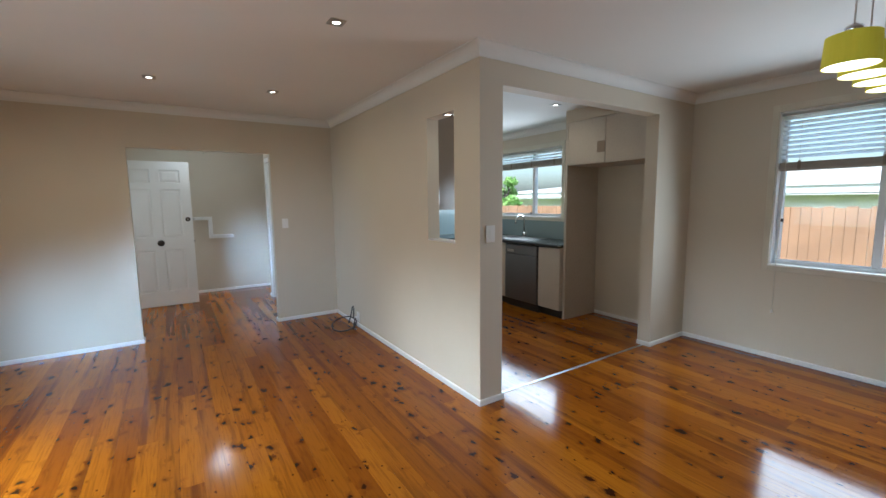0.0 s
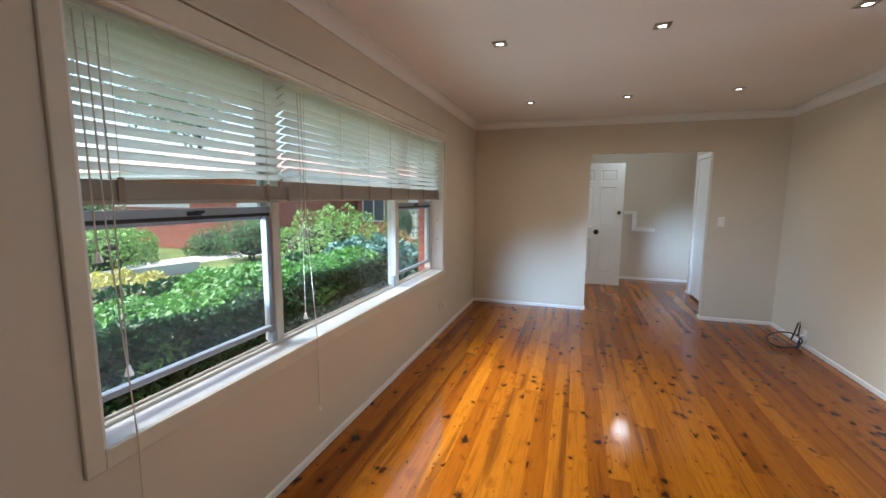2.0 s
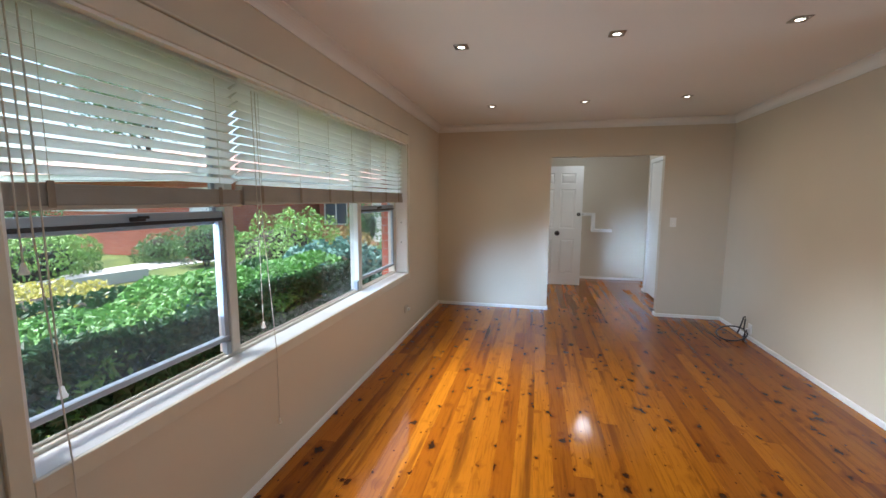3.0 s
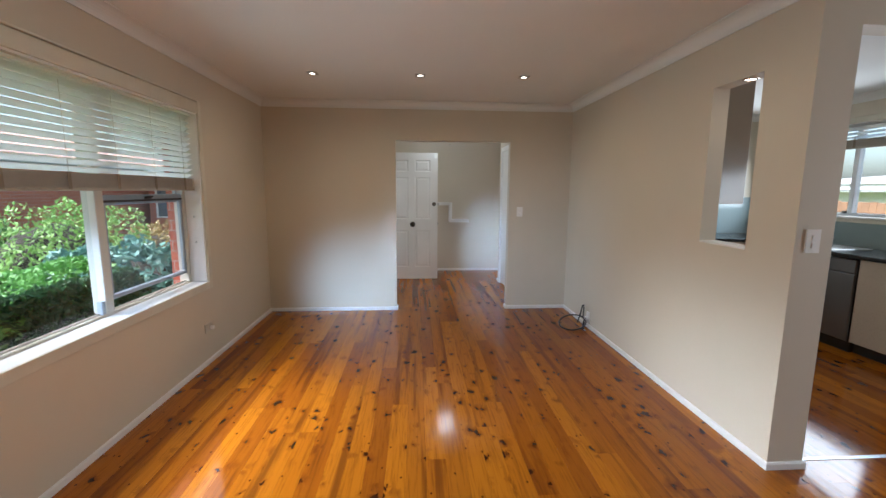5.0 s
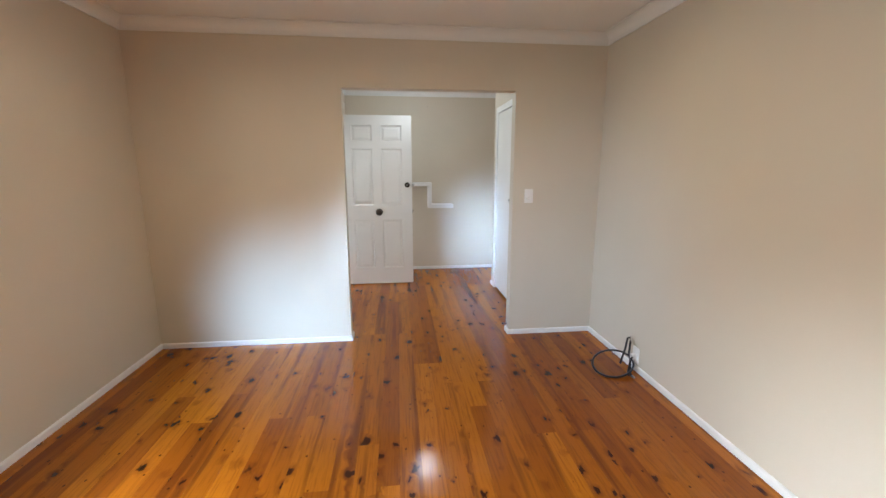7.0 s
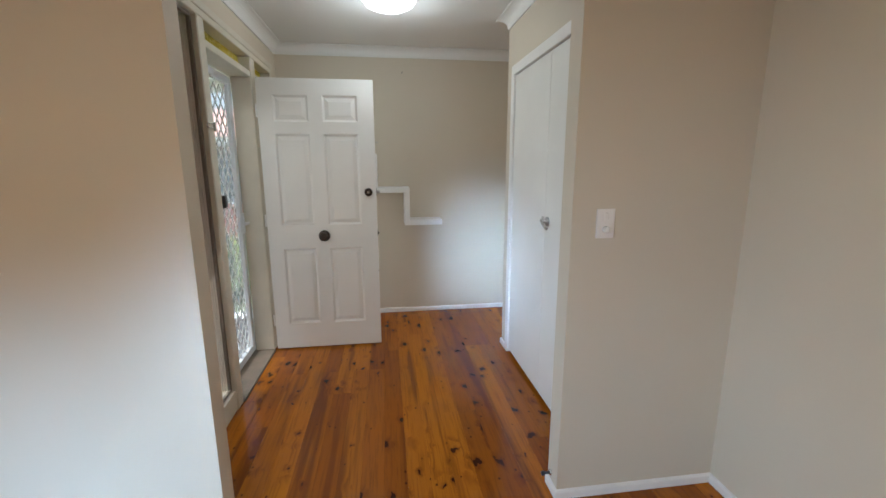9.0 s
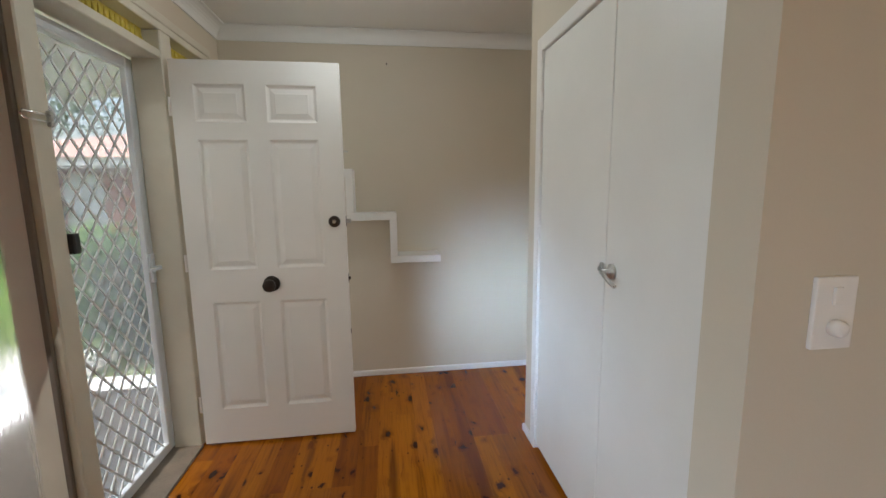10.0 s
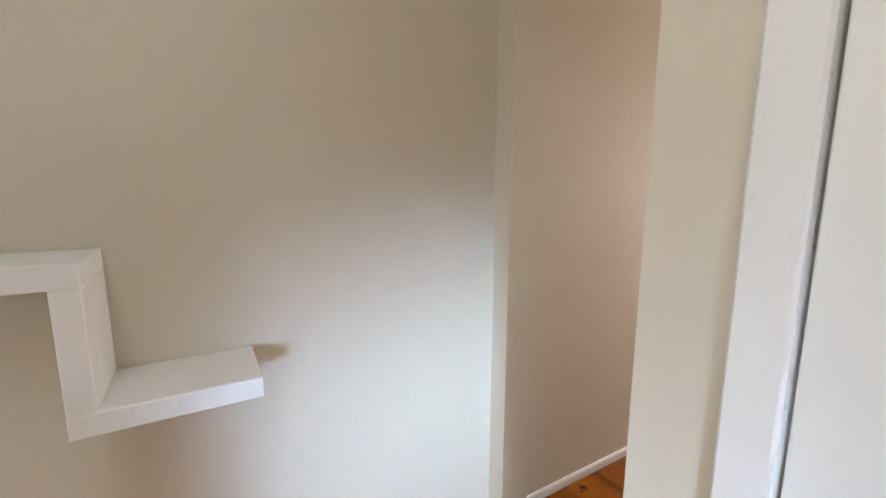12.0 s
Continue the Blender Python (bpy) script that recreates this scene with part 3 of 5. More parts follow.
for zz in (1.03, 1.24):
    part("screw_cap", boxes((-1.86, -1.845, y1 - 0.022, y1 - 0.013, zz - 0.008, zz + 0.008), bevel=0.003), STEEL, win1, "metal screw cap")


def sashes(name, label, y0, y1, z0, z1, mull):
    """A window in the east wall with architrave, sill, frame and panes."""
    win = tagged(thing(name, label, "window"), kind="structure")
    part("architrave", boxes((EAST - 0.016, EAST, y0 - 0.05, y0, z0 - 0.055, z1 + 0.06), (EAST - 0.016, EAST, y1, y1 + 0.05, z0 - 0.055, z1 + 0.06), (EAST - 0.016, EAST, y0, y1, z1, z1 + 0.06), (EAST - 0.016, EAST, y0, y1, z0 - 0.055, z0 - 0.012), bevel=0.003), CREAM, win)
    part("window_sill", boxes((EAST - 0.03, EAST + 0.10, y0, y1, z0 - 0.012, z0 + 0.006), bevel=0.003), TRIM, win)
    part("reveal", boxes((EAST - 0.002, EAST + 0.10, y1 - 0.012, y1 + 0.002, z0 + 0.006, z1), (EAST - 0.002, EAST + 0.10, y0 - 0.002, y0 + 0.012, z0 + 0.006, z1), (EAST - 0.002, EAST + 0.1, y0, y1, z1 - 0.012, z1 + 0.002)), TRIM, win)
    bm = boxes((EAST + 0.07, EAST + 0.13, y0, y1, z0, z0 + 0.04), (EAST + 0.07, EAST + 0.13, y0, y1, z1 - 0.04, z1), (EAST + 0.07, EAST + 0.13, y0, y0 + 0.04, z0 + 0.04, z1 - 0.04), (EAST + 0.07, EAST + 0.13, y1 - 0.04, y1, z0 + 0.04, z1 - 0.04), (EAST + 0.065, EAST + 0.13, mull - 0.025, mull + 0.025, z0 + 0.04, z1 - 0.04), bevel=0.004)
    part("window_frame", bm, ALU, win, "white aluminium window frame")
    pane(win, EAST + 0.10, y0 + 0.04, mull - 0.025, z0 + 0.04, z1 - 0.04)
    pane(win, EAST + 0.10, mull + 0.025, y1 - 0.04, z0 + 0.04, z1 - 0.04)
    return win


win2 = sashes("window_2", "white aluminium sliding window with cream architrave", *WIN_D, 0.935)
part("latch", boxes((EAST + 0.045, EAST + 0.07, 1.535, 1.555, 1.24, 1.27), bevel=0.003), BLACK_PLASTIC, win2, "dark window latch")
win3 = sashes("window_3", "white aluminium kitchen window over the bench", *WIN_K, 4.60)
part("latch", boxes((EAST + 0.045, EAST + 0.07, 4.62, 4.66, 1.25, 1.275), bevel=0.003), BLACK_PLASTIC, win3, "dark window latch")

# ---------------------------------------------------------------- blinds


def blind(label, x, y0, y1, top, stack_top, bottom, slat_pitch, tilt, cords, group, width=0.05, side=1, ledge=None):
    """A timber venetian blind across y0..y1, drawn up to leave a bundle of slats above the bottom rail."""
    root = thing("venetian_blind", label, "blind", group, at=(x, (y0 + y1) / 2, top))
    mid, half = (y0 + y1) / 2, (y1 - y0) / 2

    def local(bm):
        bm.transform(Matrix.Translation((-x, -mid, -top)))
        return bm
    part("headrail", local(boxes((x - 0.026, x + 0.026, y0, y1, top - 0.024, top), bevel=0.003)), BLIND, root)
    part("valance", local(boxes((*sorted((x + side * 0.026, x + side * 0.034)), y0 - 0.004, y1 + 0.004, top - 0.026, top + 0.002), bevel=0.003)), BLIND, root, "cream timber valance")
    mesh = None
    z = top - 0.046
    while z > stack_top + 0.012:
        if mesh is None:
            bm = bmesh.new()
            rows = []
            for k in range(5):
                u = (k / 4 - 0.5) * width
                lift = 0.0025 * (1 - (2 * k / 4 - 1) ** 2)
                rows.append([(u, lift + 0.0013), (u, lift - 0.0013)])
            ring = [r[0] for r in rows] + [r[1] for r in reversed(rows)]
            a = [bm.verts.new((u, -half + 0.004, w)) for u, w in ring]
            b = [bm.verts.new((u, half - 0.004, w)) for u, w in ring]
            for k in range(len(ring)):
                bm.faces.new((a[k], a[(k + 1) % len(ring)], b[(k + 1) % len(ring)], b[k]))
            bm.faces.new(list(reversed(a)))
            bm.faces.new(b)
            bm.transform(Matrix.Rotation(radians(tilt), 4, "Y"))
            slat = part("slat", bm, BLIND, root)
            mesh = slat.data
        else:
            slat = new("slat", mesh)
            slat.parent = root
        slat.location = (0, 0, z - top)
        z -= slat_pitch
    # gathered slats and bottom rail take the darker, shade-coloured copy of the paint
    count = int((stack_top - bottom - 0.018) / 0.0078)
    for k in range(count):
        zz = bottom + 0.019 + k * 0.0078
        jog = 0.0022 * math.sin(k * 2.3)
        part("stacked_slat", local(boxes((x - 0.025 + jog, x + 0.025 + jog, y0 + 0.004, y1 - 0.004, zz + 0.0012, zz + 0.0056), (x - 0.015, x + 0.015, y0 + 0.005, y1 - 0.005, zz - 0.0023, zz + 0.0013))), BLIND_SHADED, root)
    part("bottom_rail", local(boxes((x - 0.027, x + 0.027, y0 + 0.002, y1 - 0.002, bottom, bottom + 0.017), bevel=0.003)), BLIND_SHADED, root, "cream timber bottom rail")
    n = max(2, int((y1 - y0) / 0.33))
    for k in range(n):
        yy = y0 + 0.14 + (y1 - y0 - 0.28) * k / (n - 1)
        for xx in (x - 0.027, x + 0.027):
            part("ladder_cord", local(tube([(xx, yy, top - 0.05), (xx, yy, stack_top)], 0.0012, 5)), CORD, root)
        part("tape_fold", local(boxes((*sorted((x + side * 0.0275, x + side * 0.0305)), yy - 0.011, yy + 0.011, bottom + 0.008, stack_top + 0.004), bevel=0.001)), TAPE, root, "folded ladder tape")
    for yy, end, big in cords:
        line = [(x + side * 0.036, yy, top - 0.05)]
        xe = x + side * 0.038
        if ledge and end < ledge[1]:
            xe = ledge[0] + side * 0.006
            line += [(x + side * 0.045, yy + 0.003, (top + ledge[1]) / 2), (xe, yy + 0.006, ledge[1] + 0.008), (xe + side * 0.002, yy + 0.006, ledge[1] - 0.03)]
        else:
            line += [(x + side * 0.040, yy + 0.002, (top + end) / 2)]
        line += [(xe, yy + 0.006, end + 0.03)]
        part("lift_cord", local(tube(line, 0.0024, 6)), CORD, root, "pale cotton cord")
        part("tassel", local(turned([(0.003, 0.034), (0.006, 0.03), (0.008, 0.018), (0.013, 0.004), (0.012, 0.0)], Matrix.Translation((xe, yy + 0.006, end)) @ Matrix.Scale(big, 4), 12)), BLIND, root, "pale wooden tassel", smooth=True)
    return root


blind("cream timber venetian blind half drawn up over the sash", -1.862, 0.52, 1.474, 2.058, 1.530, 1.446, 0.0405, -26, [(0.56, 1.27, 1.0), (0.62, 0.88, 1.1), (0.59, 0.40, 0.9)], "living window blinds", ledge=(WEST + 0.017, WIN_W[2] + 0.006))
blind("wide cream timber venetian blind half drawn up", -1.858, 1.482, 3.932, 2.058, 1.548, 1.452, 0.0405, -31, [(1.56, 0.81, 1.0), (1.585, 0.272, 0.9)], "living window blinds", ledge=(WEST + 0.017, WIN_W[2] + 0.006))
blind("cream timber venetian blind in the dining window", EAST + 0.035, WIN_D[0] + 0.016, WIN_D[1] - 0.016, 2.175, 1.765, 1.685, 0.0405, 25, [(1.53, 0.43, 0.9)], "east window blinds", side=-1, ledge=(EAST - 0.036, WIN_D[2] + 0.006))
blind("cream timber venetian blind drawn high over the kitchen bench", EAST + 0.035, WIN_K[0] + 0.016, WIN_K[1] - 0.016, 2.175, 2.03, 1.93, 0.0405, 25, [], "east window blinds", side=-1, ledge=(EAST - 0.036, WIN_D[2] + 0.006))

# ---------------------------------------------------------------- ceiling lights


def downlight(at, group):
    root = thing("downlight", "square brushed steel recessed downlight, lit", "ceiling light", group, at=at)
    part("bezel", boxes((-0.046, 0.046, -0.046, -0.034, -0.006, -0.001), (-0.046, 0.046, 0.034, 0.046, -0.006, -0.001), (-0.046, -0.034, -0.034, 0.034, -0.006, -0.001), (0.034, 0.046, -0.034, 0.034, -0.006, -0.001), bevel=0.0015), STEEL, root)
    part("gimbal_ring", turned([(0.033, -0.001), (0.033, -0.008), (0.026, -0.009), (0.024, -0.003)], None, 20), STEEL, root, smooth=True)
    part("lamp_face", turned([(0.0235, -0.002), (0.0235, -0.005), (0.012, -0.0065)], None, 16), LAMP_GLOW, root, "glowing lamp face")
    return root


first = downlight((*LIVING_LIGHTS[0], CEILING), "living downlights")
for lx, ly in LIVING_LIGHTS[1:]:
    copy_thing(first, pose(lx, ly, CEILING))
first = downlight((*KITCHEN_LIGHTS[0], CEILING), "kitchen downlights")
for lx, ly in KITCHEN_LIGHTS[1:]:
    copy_thing(first, pose(lx, ly, CEILING))

slot_lamp = thing("downlight", "small round chrome downlight in the slot's head, lit", "ceiling light", at=(1.882, 2.775, HOLE[3]))
part("bezel", turned([(0.042, -0.001), (0.041, -0.006), (0.031, -0.008), (0.028, -0.002)], None, 24), CHROME, slot_lamp, smooth=True)
part("lamp_face", turned([(0.0275, -0.002), (0.0275, -0.004), (0.014, -0.0055)], None, 18), LAMP_GLOW, slot_lamp, "glowing lamp face")

oyster = thing("oyster_light", "round white glass ceiling light, lit", "ceiling light", at=(0.44, 6.74, CEILING))
part("rim", turned([(0.185, 0.0), (0.185, -0.018), (0.172, -0.022), (0.17, -0.002)], None, 40), WHITE_PLASTIC, oyster, smooth=True)
part("diffuser", turned([(0.170, -0.004), (0.168, -0.028), (0.150, -0.052), (0.110, -0.070), (0.055, -0.080), (0.002, -0.083)], None, 40), DOME_GLOW, oyster, "glowing opal diffuser", smooth=True).visible_shadow = False

pend = thing("pendant_light", "row of four lit yellow drum shades hung on steel rods", "pendant light", at=(2.51, 0.61, CEILING))
part("canopy", boxes((-0.33, 0.33, -0.045, 0.045, -0.03, -0.001), bevel=0.006), surface("pinkish_canopy", (0.55, 0.42, 0.38), 0.4), pend, "dusty pink ceiling canopy")
for k in range(4):
    dx, drop = -0.30 + 0.2 * k, 0.432
    shade_ob = part("shade", turned([(0.084, -drop - 0.108), (0.078, -drop), (0.010, -drop), (0.010, -drop - 0.003), (0.076, -drop - 0.003), (0.081, -drop - 0.108)], pose(dx, 0, 0), 32, True), YELLOW, pend, "yellow fabric drum shade", smooth=False)
    part("diffuser", turned([(0.080, -drop - 0.106), (0.080, -drop - 0.102)], pose(dx, 0, 0), 32), SHADE_GLOW, shade_ob, "glowing white diffuser")
    part("cap", turned([(0.020, -drop + 0.002), (0.026, -drop + 0.02), (0.026, -drop + 0.03), (0.008, -drop + 0.04)], pose(dx, 0, 0), 16), CHROME, shade_ob, "chrome cap", smooth=True)
    part("rod", tube([(dx, 0, -drop + 0.03), (dx, 0, -0.02)], 0.003, 8), CHROME, pend)

# ---------------------------------------------------------------- switches and sockets


def plate(name, label, category, m, w, h, extra, face=None):
    """A moulded wall plate that lies in its local xz plane and faces -y."""
    root = new(name)
    root.matrix_world = m
    root.empty_display_size = 0.05
    bpy.context.view_layer.update()
    tagged(root, label, category)
    part("plate", boxes((-w / 2, w / 2, -0.009, -0.0005, -h / 2, h / 2), bevel=0.003, segs=2), face or WHITE_PLASTIC, root)
    for nm, x, z, ww, hh, d, material in extra:
        part(nm, boxes((x - ww / 2, x + ww / 2, -0.009 - d, -0.008, z - hh / 2, z + hh / 2), bevel=min(0.0015, d * 0.4)), material, root)
    return root


plate("light_switch", "white light switch with a dimmer on the beige wall", "switch", pose(1.222, NORTH, 1.213), 0.072, 0.115, [("rocker", 0, 0.028, 0.016, 0.028, 0.004, WHITE_PLASTIC)])
dim = [o for o in bpy.data.objects if o.name == "light_switch"][0]
part("dimmer_knob", turned([(0.013, 0.0), (0.013, 0.012), (0.010, 0.016), (0.002, 0.016)], pose(0, -0.009, -0.022, 90), 18), WHITE_PLASTIC, dim, smooth=True)
plate("light_switch", "white double light switch beside the kitchen opening", "switch", pose(1.918, KIT_Y, 1.230), 0.075, 0.118, [("rocker", 0, 0.018, 0.018, 0.026, 0.004, WHITE_PLASTIC), ("rocker", 0, -0.02, 0.018, 0.026, 0.004, WHITE_PLASTIC)])
plate("power_socket", "beige double power socket low beside the window", "socket", pose(WEST, 3.89, 0.312, 0, 0, 90), 0.115, 0.072, [("rocker", -0.035, 0.02, 0.014, 0.018, 0.003, BEIGE_PLASTIC), ("rocker", 0.035, 0.02, 0.014, 0.018, 0.003, BEIGE_PLASTIC), ("plug_adaptor", 0.03, -0.012, 0.03, 0.03, 0.025, WHITE_PLASTIC)], BEIGE_PLASTIC)
plate("power_socket", "white wall socket with a cable plugged in above the baseboard", "socket", pose(PART_X, 4.64, 0.115, 0, 0, -90), 0.075, 0.115, [("plug", 0, -0.01, 0.034, 0.034, 0.03, WHITE_PLASTIC)])

# loose cable: a loop on the boards and a fold that leans on the wall
cable = thing("cable", "loose black cable looped on the floor by the socket", "cable", at=(1.645, 4.65, 0.0))
loop = []
for k in range(40):
    a = 2 * math.pi * k / 39
    loop.append((0.012 + 0.142 * math.cos(a), -0.005 + 0.115 * math.sin(a), 0.008 + 0.05 * (1 + math.sin(a + 0.5))))
tail = [(0.06, -0.02, 0.06), (0.10, 0.00, 0.16), (0.125, 0.02, 0.235), (0.135, 0.01, 0.245), (0.13, -0.01, 0.22), (0.12, -0.02, 0.12), (0.13, -0.03, 0.06), (0.11, -0.07, 0.012), (0.10, -0.11, 0.009)]
part("loop", tube(loop, 0.0075, 8), BLACK_PLASTIC, cable, smooth=True)
part("tail", tube(tail, 0.0075, 8), BLACK_PLASTIC, cable, smooth=True)
part("lead", tube([(0.175, 0.0, 0.105), (0.15, -0.02, 0.11), (0.12, -0.04, 0.07), (0.10, -0.06, 0.01), (0.085, -0.10, 0.009)], 0.006, 8), BLACK_PLASTIC, cable, smooth=True)
part("connector", tube([(0.10, -0.11, 0.009), (0.10, -0.14, 0.010)], 0.008, 8), STEEL, cable, "metal plug tip", smooth=True)

# ---------------------------------------------------------------- entry
# timber frame with sidelight, door opening and transoms
X0, X1 = FOYER_W - 0.13, FOYER_W + 0.012
entry = tagged(thing("door_frame", "cream painted timber entry frame with sidelight and transoms", "door frame"), kind="structure")
part("sill", boxes((X0, X1 - 0.008, 5.49, 6.375, 0.0, 0.125), bevel=0.004), CREAM, entry)
for nm, a, b, top in (("post", 5.492, 5.545, 2.19), ("post", 6.302, 6.385, 2.19), ("post", 7.135, 7.240, 2.19), ("post", 7.66, 7.70, 2.19)):
    part(nm, boxes((X0, X1, a, b, 0.0, top), bevel=0.005), CREAM, entry)
part("head", boxes((X0, X1, 5.492, 7.70, 2.19, 2.235), bevel=0.004), CREAM, entry)
part("architrave", boxes((FOYER_W, FOYER_W + 0.02, 5.492, 7.72, 2.225, 2.268), bevel=0.004), CREAM, entry)
part("transom_bar", boxes((X0, X1 - 0.004, 6.385, 7.135, 2.055, 2.095), (X0, X1 - 0.004, 7.24, 7.66, 2.055, 2.095), bevel=0.004), CREAM, entry)
part("lower_panel", boxes((X0 + 0.03, X1 - 0.05, 7.24, 7.66, 0.0, 0.125)), CREAM, entry)
# unseen second pane, added as an opening for the fill lamp
part("sidelight_pane", boxes((FOYER_W - 0.045, FOYER_W - 0.038, 7.24, 7.66, 0.125, 2.055)), OBSCURE, entry, "obscured textured glass").visible_shadow = False
bead = part("glazing_bead", boxes((FOYER_W - 0.035, FOYER_W - 0.015, 5.55, 6.302, 0.125, 0.14), (FOYER_W - 0.035, FOYER_W - 0.015, 6.286, 6.302, 0.14, 2.17), (FOYER_W - 0.035, FOYER_W - 0.015, 5.545, 5.565, 0.14, 2.17), (FOYER_W - 0.035, FOYER_W - 0.015, 5.55, 6.302, 2.17, 2.19), bevel=0.003), surface("dark_glazing_bead", (0.16, 0.13, 0.10), 0.5), entry, "dark timber glazing bead")
g = part("sidelight_pane", boxes((FOYER_W - 0.045, FOYER_W - 0.038, 5.55, 6.302, 0.125, 2.19)), OBSCURE, entry, "obscured textured glass")
g.visible_shadow = False
for a, b in ((6.385, 7.135), (7.24, 7.66)):
    tr = part("transom_pane", boxes((FOYER_W - 0.075, FOYER_W - 0.068, a, b, 2.095, 2.19)), AMBER, entry, "amber figured glass")
    n = int((b - a) / 0.035)
    for k in range(n):
        yy = a + (k + 0.5) * (b - a) / n
        part("figure", turned([(0.002, 0.0), (0.011, 0.012), (0.013, 0.03), (0.006, 0.05), (0.003, 0.075)], pose(FOYER_W - 0.066, yy, 2.103), 8), AMBER, tr, smooth=True)
part("threshold", boxes((X0 - 0.02, FOYER_W + 0.02, 6.385, 7.135, -0.02, 0.012), bevel=0.004), SILL_WOOD, entry, "worn bare timber threshold")
part("strike_box", boxes((FOYER_W - 0.03, FOYER_W + 0.03, 6.384, 6.414, 1.205, 1.275), bevel=0.004), BLACK_PLASTIC, entry, "black strike box")
part("strike_plate", boxes((FOYER_W - 0.02, FOYER_W + 0.004, 6.3845, 6.388, 0.86, 0.94), bevel=0.001), BLACK_METAL, entry)
hook = [(0, 0.0, 0), (0.006, -0.05, 0), (0.006, -0.115, 0.0), (0.006, -0.125, 0.012), (0.006, -0.115, 0.022), (0.006, -0.05, 0.022), (0.0, 0.0, 0.024)]
part("door_hook", tube([(FOYER_W + 0.02 + a, 6.375 + b, 1.635 + c) for a, b, c in hook], 0.0035, 8), CHROME, entry, "bent chrome guard hook", smooth=True)
part("hook_base", boxes((FOYER_W + 0.008, FOYER_W + 0.024, 6.366, 6.384, 1.622, 1.672), bevel=0.003), STEEL, entry)

# security screen door with an expanded diamond grille
sec = tagged(thing("door_2", "closed aluminium security door with a diamond grille", "security door"), kind="structure")
sx0, sx1 = FOYER_W - 0.165, FOYER_W - 0.135
part("leaf_frame", boxes((sx0, sx1, 6.36, 6.42, 0.012, 2.05), (sx0, sx1, 7.095, 7.155, 0.012, 2.05), (sx0, sx1, 6.42, 7.095, 1.995, 2.05), (sx0, sx1, 6.42, 7.095, 0.012, 0.065), bevel=0.004), ALU, sec)
part("closer", boxes((sx1, sx1 + 0.035, 6.45, 6.75, 1.985, 2.02), bevel=0.006), ALU, sec, "white door closer")
part("handle", boxes((sx1, sx1 + 0.014, 7.10, 7.135, 0.95, 1.10), (sx1 + 0.014, sx1 + 0.045, 7.11, 7.125, 1.02, 1.035), (sx1 + 0.038, sx1 + 0.05, 7.02, 7.125, 1.018, 1.037), bevel=0.003), ALU, sec, "grey lever handle")
bm = bmesh.new()
cw, ch = 0.092, 0.112
ny, nz = int(0.675 / cw) + 2, int(1.93 / ch) + 1
for i in range(-1, ny + 1):
    for j in range(-1, nz + 1):
        cy, cz = 6.42 + i * cw, 0.065 + j * ch
        for s in (1, -1):
            if s == 1:
                ends = ((cy, cz), (cy + cw / 2, cz + ch / 2)), ((cy + cw / 2, cz + ch / 2), (cy + cw, cz + ch))
            else:
                ends = ((cy, cz + ch), (cy + cw / 2, cz + ch / 2)), ((cy + cw / 2, cz + ch / 2), (cy + cw, cz))
            for (ya, za), (yb, zb) in ends:
                if min(ya, yb) < 6.415 or max(ya, yb) > 7.10 or min(za, zb) < 0.06 or max(za, zb) > 2.0:
                    continue
                d = Vector((0, yb - ya, zb - za))
                m = Matrix.Translation((FOYER_W - 0.15, (ya + yb) / 2, (za + zb) / 2)) @ Matrix.Rotation(math.atan2(d.z, d.y), 4, "X")
                bmesh.ops.create_cube(bm, size=1.0, matrix=m @ Matrix.Diagonal((0.006, d.length * 1.05, 0.0088, 1)))
part("grille", bm, ALU, sec, "white diamond grille")
screen = part("insect_screen", boxes((sx0 + 0.001, sx0 + 0.002, 6.415, 7.10, 0.06, 2.0)), SCREEN, sec, "fine pale insect mesh")
screen.visible_shadow = False

# six-panel front door, open square to its frame
door = tagged(thing("door_1", "open white six-panel front door with a dark centre knob", "door", at=(-0.505, 7.151, 0.0)), kind="structure")
W, T = 0.818, 0.038
ZB, ZT = 0.015, 2.055
cols = ((0.105, 0.348), (0.450, 0.698))
rows = ((0.215, 0.82), (1.00, 1.67), (1.757, 1.940))
bm = bmesh.new()
xs = [0, cols[0][0], cols[0][1], cols[1][0], cols[1][1], W]
for a, b in ((xs[0], xs[1]), (xs[2], xs[3]), (xs[4], xs[5])):
    box(bm, a, b, -T / 2, T / 2, ZB, ZT)
zs = [ZB, rows[0][0], rows[0][1], rows[1][0], rows[1][1], rows[2][0], rows[2][1], ZT]
for a, b in cols:
    for z0_, z1_ in ((zs[0], zs[1]), (zs[2], zs[3]), (zs[4], zs[5]), (zs[6], zs[7])):
        box(bm, a, b, -T / 2, T / 2, z0_, z1_)
bmesh.ops.remove_doubles(bm, verts=bm.verts, dist=1e-5)
part("door_leaf", bm, DOOR_PAINT, door)


def raised_panel(x0, x1, z0, z1):
    """Moulded edge, flat margin and raised field, on both faces."""
    bm = bmesh.new()
    for s in (-1, 1):
        prev = None
        for inset, depth in ((0.0, 0.0), (0.004, 0.0045), (0.012, 0.010), (0.017, 0.011), (0.040, 0.0045), (0.043, 0.003)):
            y = s * (T / 2 - depth)
            ring = [bm.verts.new(p) for p in ((x0 + inset, y, z0 + inset), (x1 - inset, y, z0 + inset), (x1 - inset, y, z1 - inset), (x0 + inset, y, z1 - inset))]
            if prev:
                for k in range(4):
                    bm.faces.new((prev[k], prev[(k + 1) % 4], ring[(k + 1) % 4], ring[k]))
            prev = ring
        bm.faces.new(prev)
    return bm


